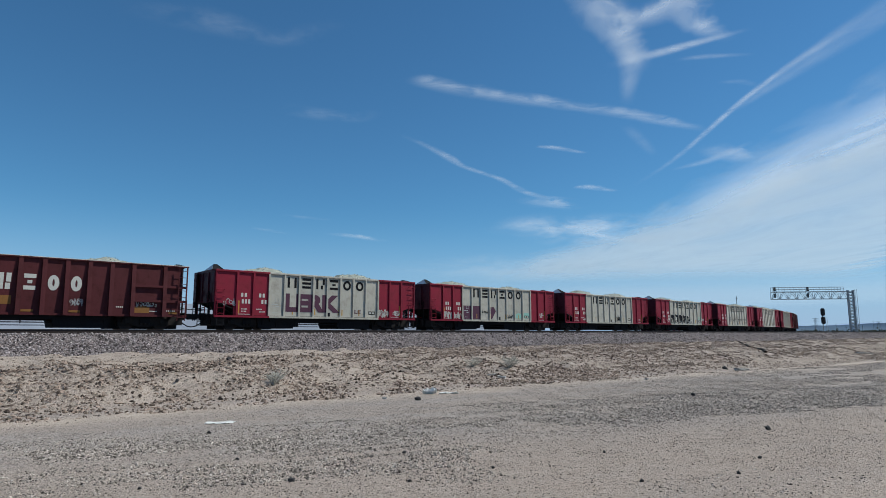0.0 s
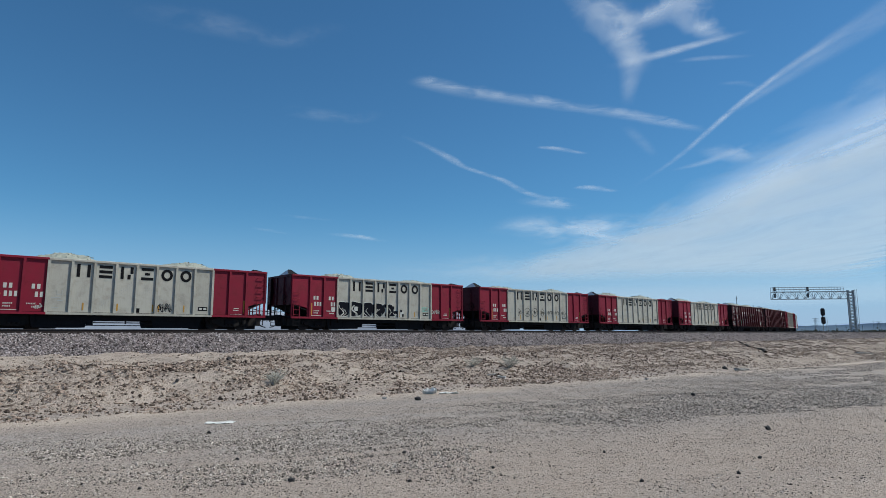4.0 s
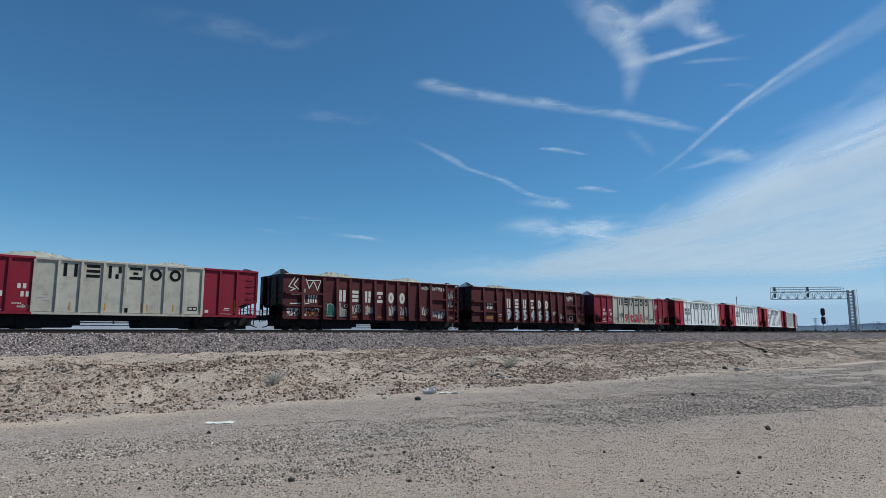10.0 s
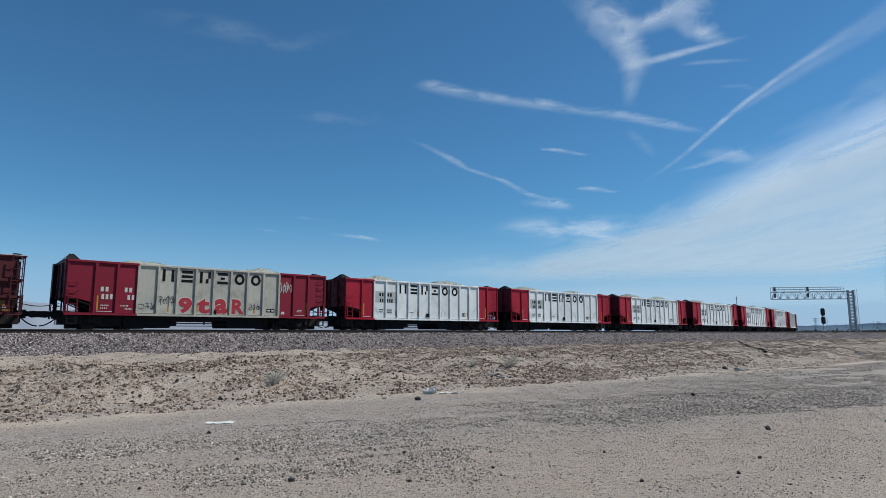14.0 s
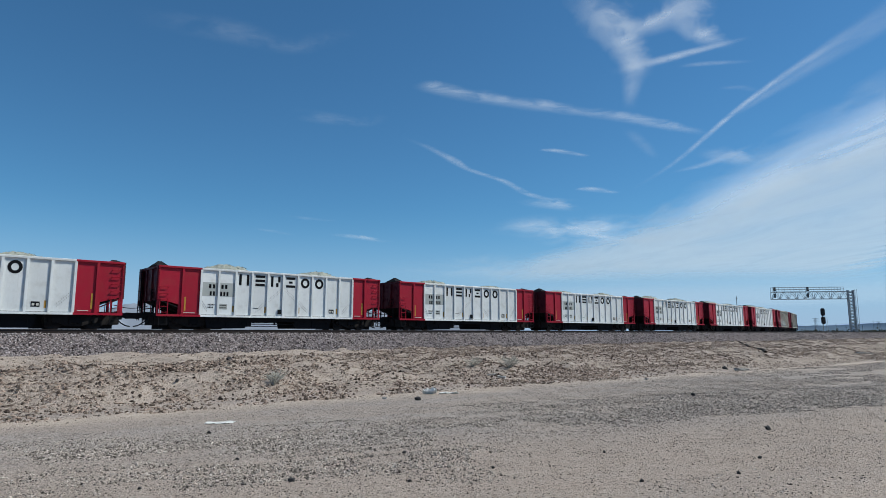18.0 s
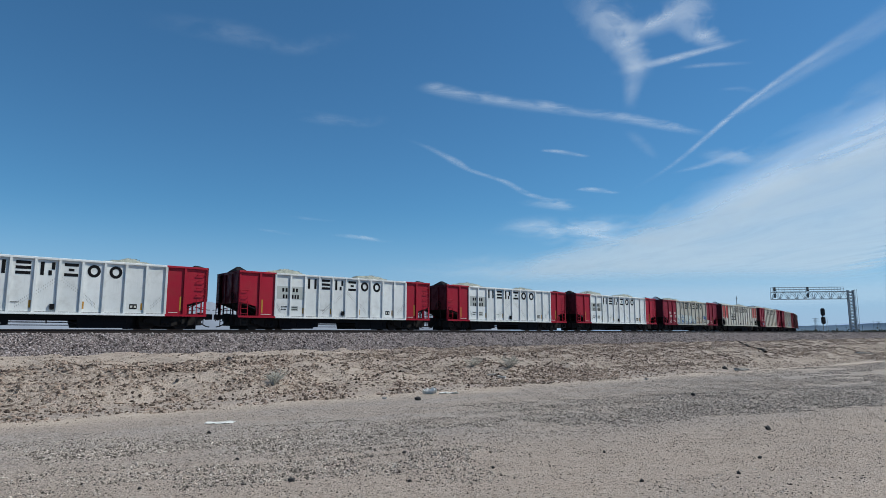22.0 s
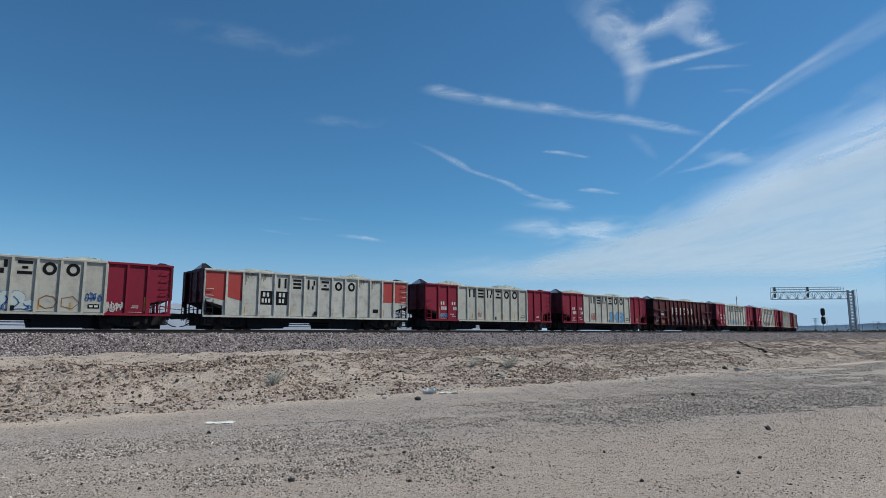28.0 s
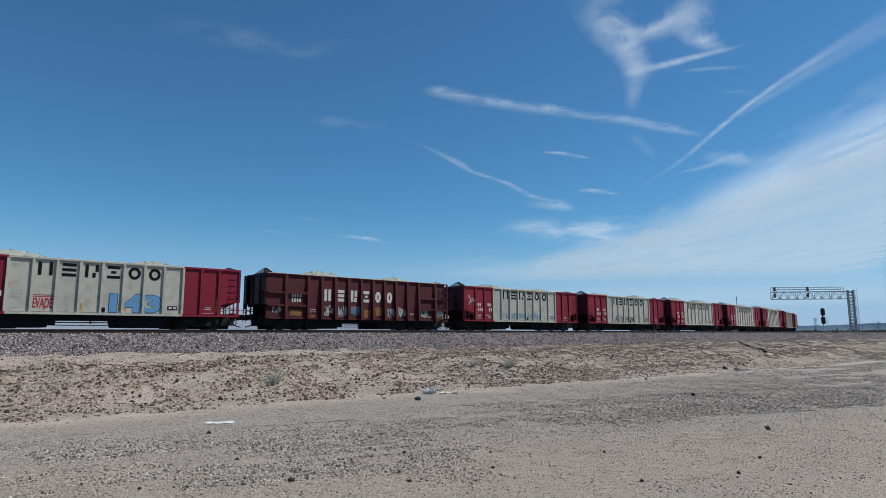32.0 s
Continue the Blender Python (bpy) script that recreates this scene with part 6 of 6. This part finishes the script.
strewn("bank_debris", "dark clumps of dry stalks on the bank", "debris", 24000, (12.6, 24.5), (-14, 14), (0.03, 0.10), DEBRIS, 0.2, 36, 0.56, None, 0.8, 1.6, scatter, 2.8)
strewn("bank_stones", "pale scattered stones on the sandy bank", "stones", 40000, (8, 24.3), (-24, 60), (0.012, 0.05), GRAVEL_STONE, 0.2, 27, 0.35, None, 0.7)
strewn("gravel", "small mixed grey and tan gravel on the dirt road", "gravel", 240000, (23.5, 38), (-15, 18), (0.010, 0.024), GRAVEL_STONE, 0.15, 25, 0.32, None, 0.7)
strewn("gravel", "scattered larger grey stones on the dirt road", "gravel", 90000, (26.0, 33.2), (-15, 20), (0.010, 0.030), GRAVEL_STONE, 0.1, 28, 0.42, None, 0.7, 1.1, scatter, 5.0)
strewn("gravel", "scattered larger grey stones on the dirt road", "gravel", 60000, (23.5, 38), (-15, 18), (0.009, 0.028), GRAVEL_STONE, 0.1, 29, 0.50, None, 0.7, 1.1, scatter, 5.0)
strewn("bank_debris", "small dark twigs and stones scattered over the bank", "debris", 60000, (8.5, 24.6), (-24, 36), (0.014, 0.06), DEBRIS, 0.2, 31, 0.0, None, 0.7, 1.5)
strewn("gravel", "small mixed grey and tan gravel on the dirt road", "gravel", 130000, (23, 38), (18, 75), (0.018, 0.055), GRAVEL_STONE, 0.2, 26, 0.40, None, 0.8, 1.0, chips, 6.0)


# windrows and wheel lanes, which cross the road at a slant to the track
for k, (lo, hi, s0, s1, n, size) in enumerate((
        (27.4, 28.3, -5, 8, 6500, 0.038), (28.3, 29.7, -4, 4, 13000, 0.046), (28.3, 29.6, 4, 15, 8000, 0.045), (26.9, 27.2, -4, 6, 2500, 0.036), (30.4, 31.6, -7, 1.0, 10000, 0.042),
        (31.6, 32.4, -6, 0, 2500, 0.038), (29.8, 30.2, -6, 0.5, 2500, 0.038), (25.6, 29.3, 4, 34, 42000, 0.050), (33.0, 34.6, -1, 3, 900, 0.034))):
    strewn("gravel", "low windrow of coarse grey gravel on the dirt road", "gravel", n, (lo, hi), (s0, s1), (0.012, size), COARSE, 0.15, 41 + k, 0.45 if n < 20000 else 0.22, None, 0.8, 1.1, scatter, 2.0, 0.33)


def place(x, y, lift=0.0):
    return float(ground_height(np.array([x]), np.array([y]))[0]) + lift


def rock(x, y, size, seed):
    bm = bmesh.new()
    bmesh.ops.create_icosphere(bm, subdivisions=1, radius=size / 2)
    rng = random.Random(seed)
    off = Vector((rng.random() * 9, rng.random() * 9, 0))
    for v in bm.verts:
        k = 1 + 0.7 * noise.noise(v.co * (2.4 / size) + off) + rng.uniform(-0.22, 0.22)
        v.co = Vector((v.co.x * k * 1.05, v.co.y * k, v.co.z * k * 0.95))
    ob = new("rock", mesh_of("rock", bm, ROCK))
    ob.matrix_basis = pose(x, y, place(x, y, size * 0.18), 0, 0, rng.uniform(0, 360))
    tagged(ob, "small dark angular rock lying on the gravel", "rock", "dark rocks on the road")


for k, (x, y, size) in enumerate(((5.33, 10.31, 0.105), (-1.64, 6.87, 0.075), (-0.59, 14.83, 0.15), (-0.53, 8.54, 0.06), (-1.02, 8.83, 0.055), (-3.79, 10.19, 0.07), (6.25, 15.59, 0.13), (2.18, 8.54, 0.05), (2.17, 6.95, 0.045), (-0.36, 6.95, 0.045), (-2.6, 8.0, 0.05), (9.4, 12.2, 0.1), (4.1, 8.2, 0.05), (-6.69, 15.66, 0.11), (-7.39, 21.4, 0.18), (12.1, 26.66, 0.2), (3.4, 7.3, 0.05), (-3.1, 6.5, 0.05), (0.6, 7.6, 0.045), (7.9, 11.2, 0.07))):
    rock(x, y, size, k)


def crumpled(name, x, y, sx, sy, h, seed, label, category, turn=0):
    """A thin crumpled sheet with some thickness."""
    g = np.linspace(-0.5, 0.5, 14)
    X, Y = np.meshgrid(g, g, indexing="ij")
    rng = np.random.default_rng(seed)
    Z = h * (hash_noise(X * 5 + seed, Y * 5, seed) + 0.5 * hash_noise(X * 12, Y * 12 + seed, seed) - 0.3)
    wx = sx * (1 + 0.25 * (hash_noise(Y * 4, 0 * Y, seed + 3) - 0.5))
    v = np.stack([X * wx, Y * sy, np.maximum(Z, 0.004)], -1).reshape(-1, 3)
    under = v - np.array((0, 0, 0.006))
    f = grid_faces(14, 14)
    me = mesh_from(name, np.concatenate([v, under]), np.concatenate([f, f[:, ::-1] + len(v)]), LITTER)
    ob = new(name, me)
    ob.matrix_basis = pose(x, y, place(x, y, 0.012), 0, 0, turn)
    tagged(ob, label, category, "litter")


crumpled("plastic_bag", -0.35, 16.3, 0.35, 0.25, 0.16, 1, "crumpled white plastic bag at the foot of the bank", "litter")
crumpled("plastic_sheet", 0.15, 16.25, 0.5, 0.14, 0.05, 2, "flattened white plastic scrap at the foot of the bank", "litter", 8)
crumpled("plastic_strip", -3.99, 11.25, 0.5, 0.16, 0.03, 3, "flat white plastic strip lying on the dirt road", "litter", 8)


def shrub(x, y, h, seed, paint=None):
    s = tagged(new("shrub"), "small dry grey desert shrub on the bank", "shrub", "shrubs on the bank")
    s.matrix_basis = pose(x, y, place(x, y))
    rng = random.Random(seed)
    stems, twigs = bmesh.new(), bmesh.new()
    for _ in range(16):
        a, lean = rng.uniform(0, 6.283), rng.uniform(0.3, 1.0)
        tip = Vector((h * lean * math.cos(a), h * lean * math.sin(a), h * rng.uniform(0.5, 1.0)))
        rod(stems, (0, 0, 0), tip, 0.008, 4)
        for _ in range(7):
            k = rng.uniform(0.35, 1.0)
            d = Vector((rng.gauss(0, 0.16), rng.gauss(0, 0.16), rng.uniform(0, 0.2))) * h * 1.6
            rod(twigs, tip * k, tip * k + d, 0.005, 3)
    part("stem_tuft", stems, TWIG, s)
    part("twig_tuft", twigs, TWIG, s)


shrub(-4.39, 16.11, 0.40, 1)
shrub(2.28, 21.63, 0.42, 2)
shrub(1.05, 21.9, 0.34, 3)


def slab(x, y, lx, ly, h, turn, seed, label, category="slab", name="broken_slab", paint=None):
    """A weathered broken piece with uneven corners, lying on the ground."""
    rng = random.Random(seed)
    bm = boxes((-lx / 2, lx / 2, -ly / 2, ly / 2, -h * 0.4, h * 0.6))
    bmesh.ops.subdivide_edges(bm, edges=bm.edges[:], cuts=1, use_grid_fill=True)
    for v in bm.verts:
        v.co += Vector((rng.uniform(-0.06, 0.06) * lx, rng.uniform(-0.1, 0.1) * ly, rng.uniform(-0.15, 0.15) * h))
    ob = new(name, mesh_of(name, bm, paint or LITTER))
    ob.matrix_basis = pose(x, y, place(x, y, h * 0.2), rng.uniform(-6, 6), rng.uniform(-6, 6), turn)
    tagged(ob, label, category, "debris on the bank")


WORN = plain("bleached concrete", (0.41, 0.3854, 0.3526), 0.9, 0, 0.25, 14)
slab(12.81, 26.66, 0.55, 0.28, 0.10, 20, 1, "pale broken concrete slab on the bank", paint=WORN)
slab(26.74, 39.36, 0.95, 0.22, 0.12, 5, 2, "long bleached white plank lying on the bank", "plank", "plank", WORN)
slab(1.61, 20.59, 0.30, 0.16, 0.07, -20, 3, "pale broken concrete slab on the bank", paint=WORN)
slab(1.92, 20.4, 0.26, 0.13, 0.06, -25, 4, "pale broken concrete slab on the bank", paint=WORN)
slab(-1.43, 15.24, 0.11, 0.07, 0.05, 10, 5, "small pale chip of concrete on the bank", paint=WORN)
slab(7.0, 21.4, 0.13, 0.09, 0.06, 40, 6, "small pale chip of concrete on the bank", paint=WORN)


def pipe(x0, y0, x1, y1, r, label):
    """A long dark hose that follows the ground."""
    bm = bmesh.new()
    n = 16
    pts = []
    for k in range(n + 1):
        f = k / n
        x, y = x0 + (x1 - x0) * f + 0.12 * math.sin(k * 0.9), y0 + (y1 - y0) * f
        pts.append(Vector((x - x0, y - y0, place(x, y, r * 0.6))))
    for a, b in zip(pts, pts[1:]):
        rod(bm, a, b, r, 7)
    ob = new("hose", mesh_of("hose", bm, TIE))
    ob.matrix_basis = pose(x0, y0, 0)
    tagged(ob, label, "hose", "debris on the bank")


pipe(22.4, 46.5, 17.2, 33.2, 0.07, "long dark rubber hose lying down the bank")
pipe(25.6, 55.0, 24.4, 50.0, 0.06, "short dark rubber hose lying down the bank")


# ---- the train and the cloud sheet move ----
def motions():
    times = [0.5 * i for i in range(65)]
    for k, (car, load) in enumerate(zip(TRAIN, CARGO)):
        rows = [(t, car_pose(k, t)) for t in times]
        walk(car, rows)
        walk(load, rows)
    for ob in CLOUDS:
        at = ob.location.copy()
        walk(ob, [(t, pose(at.x + 0.62 * SHEET * t, at.y + 1.30 * SHEET * t, at.z)) for t in (0.0, 16.0, 32.0)])


motions()
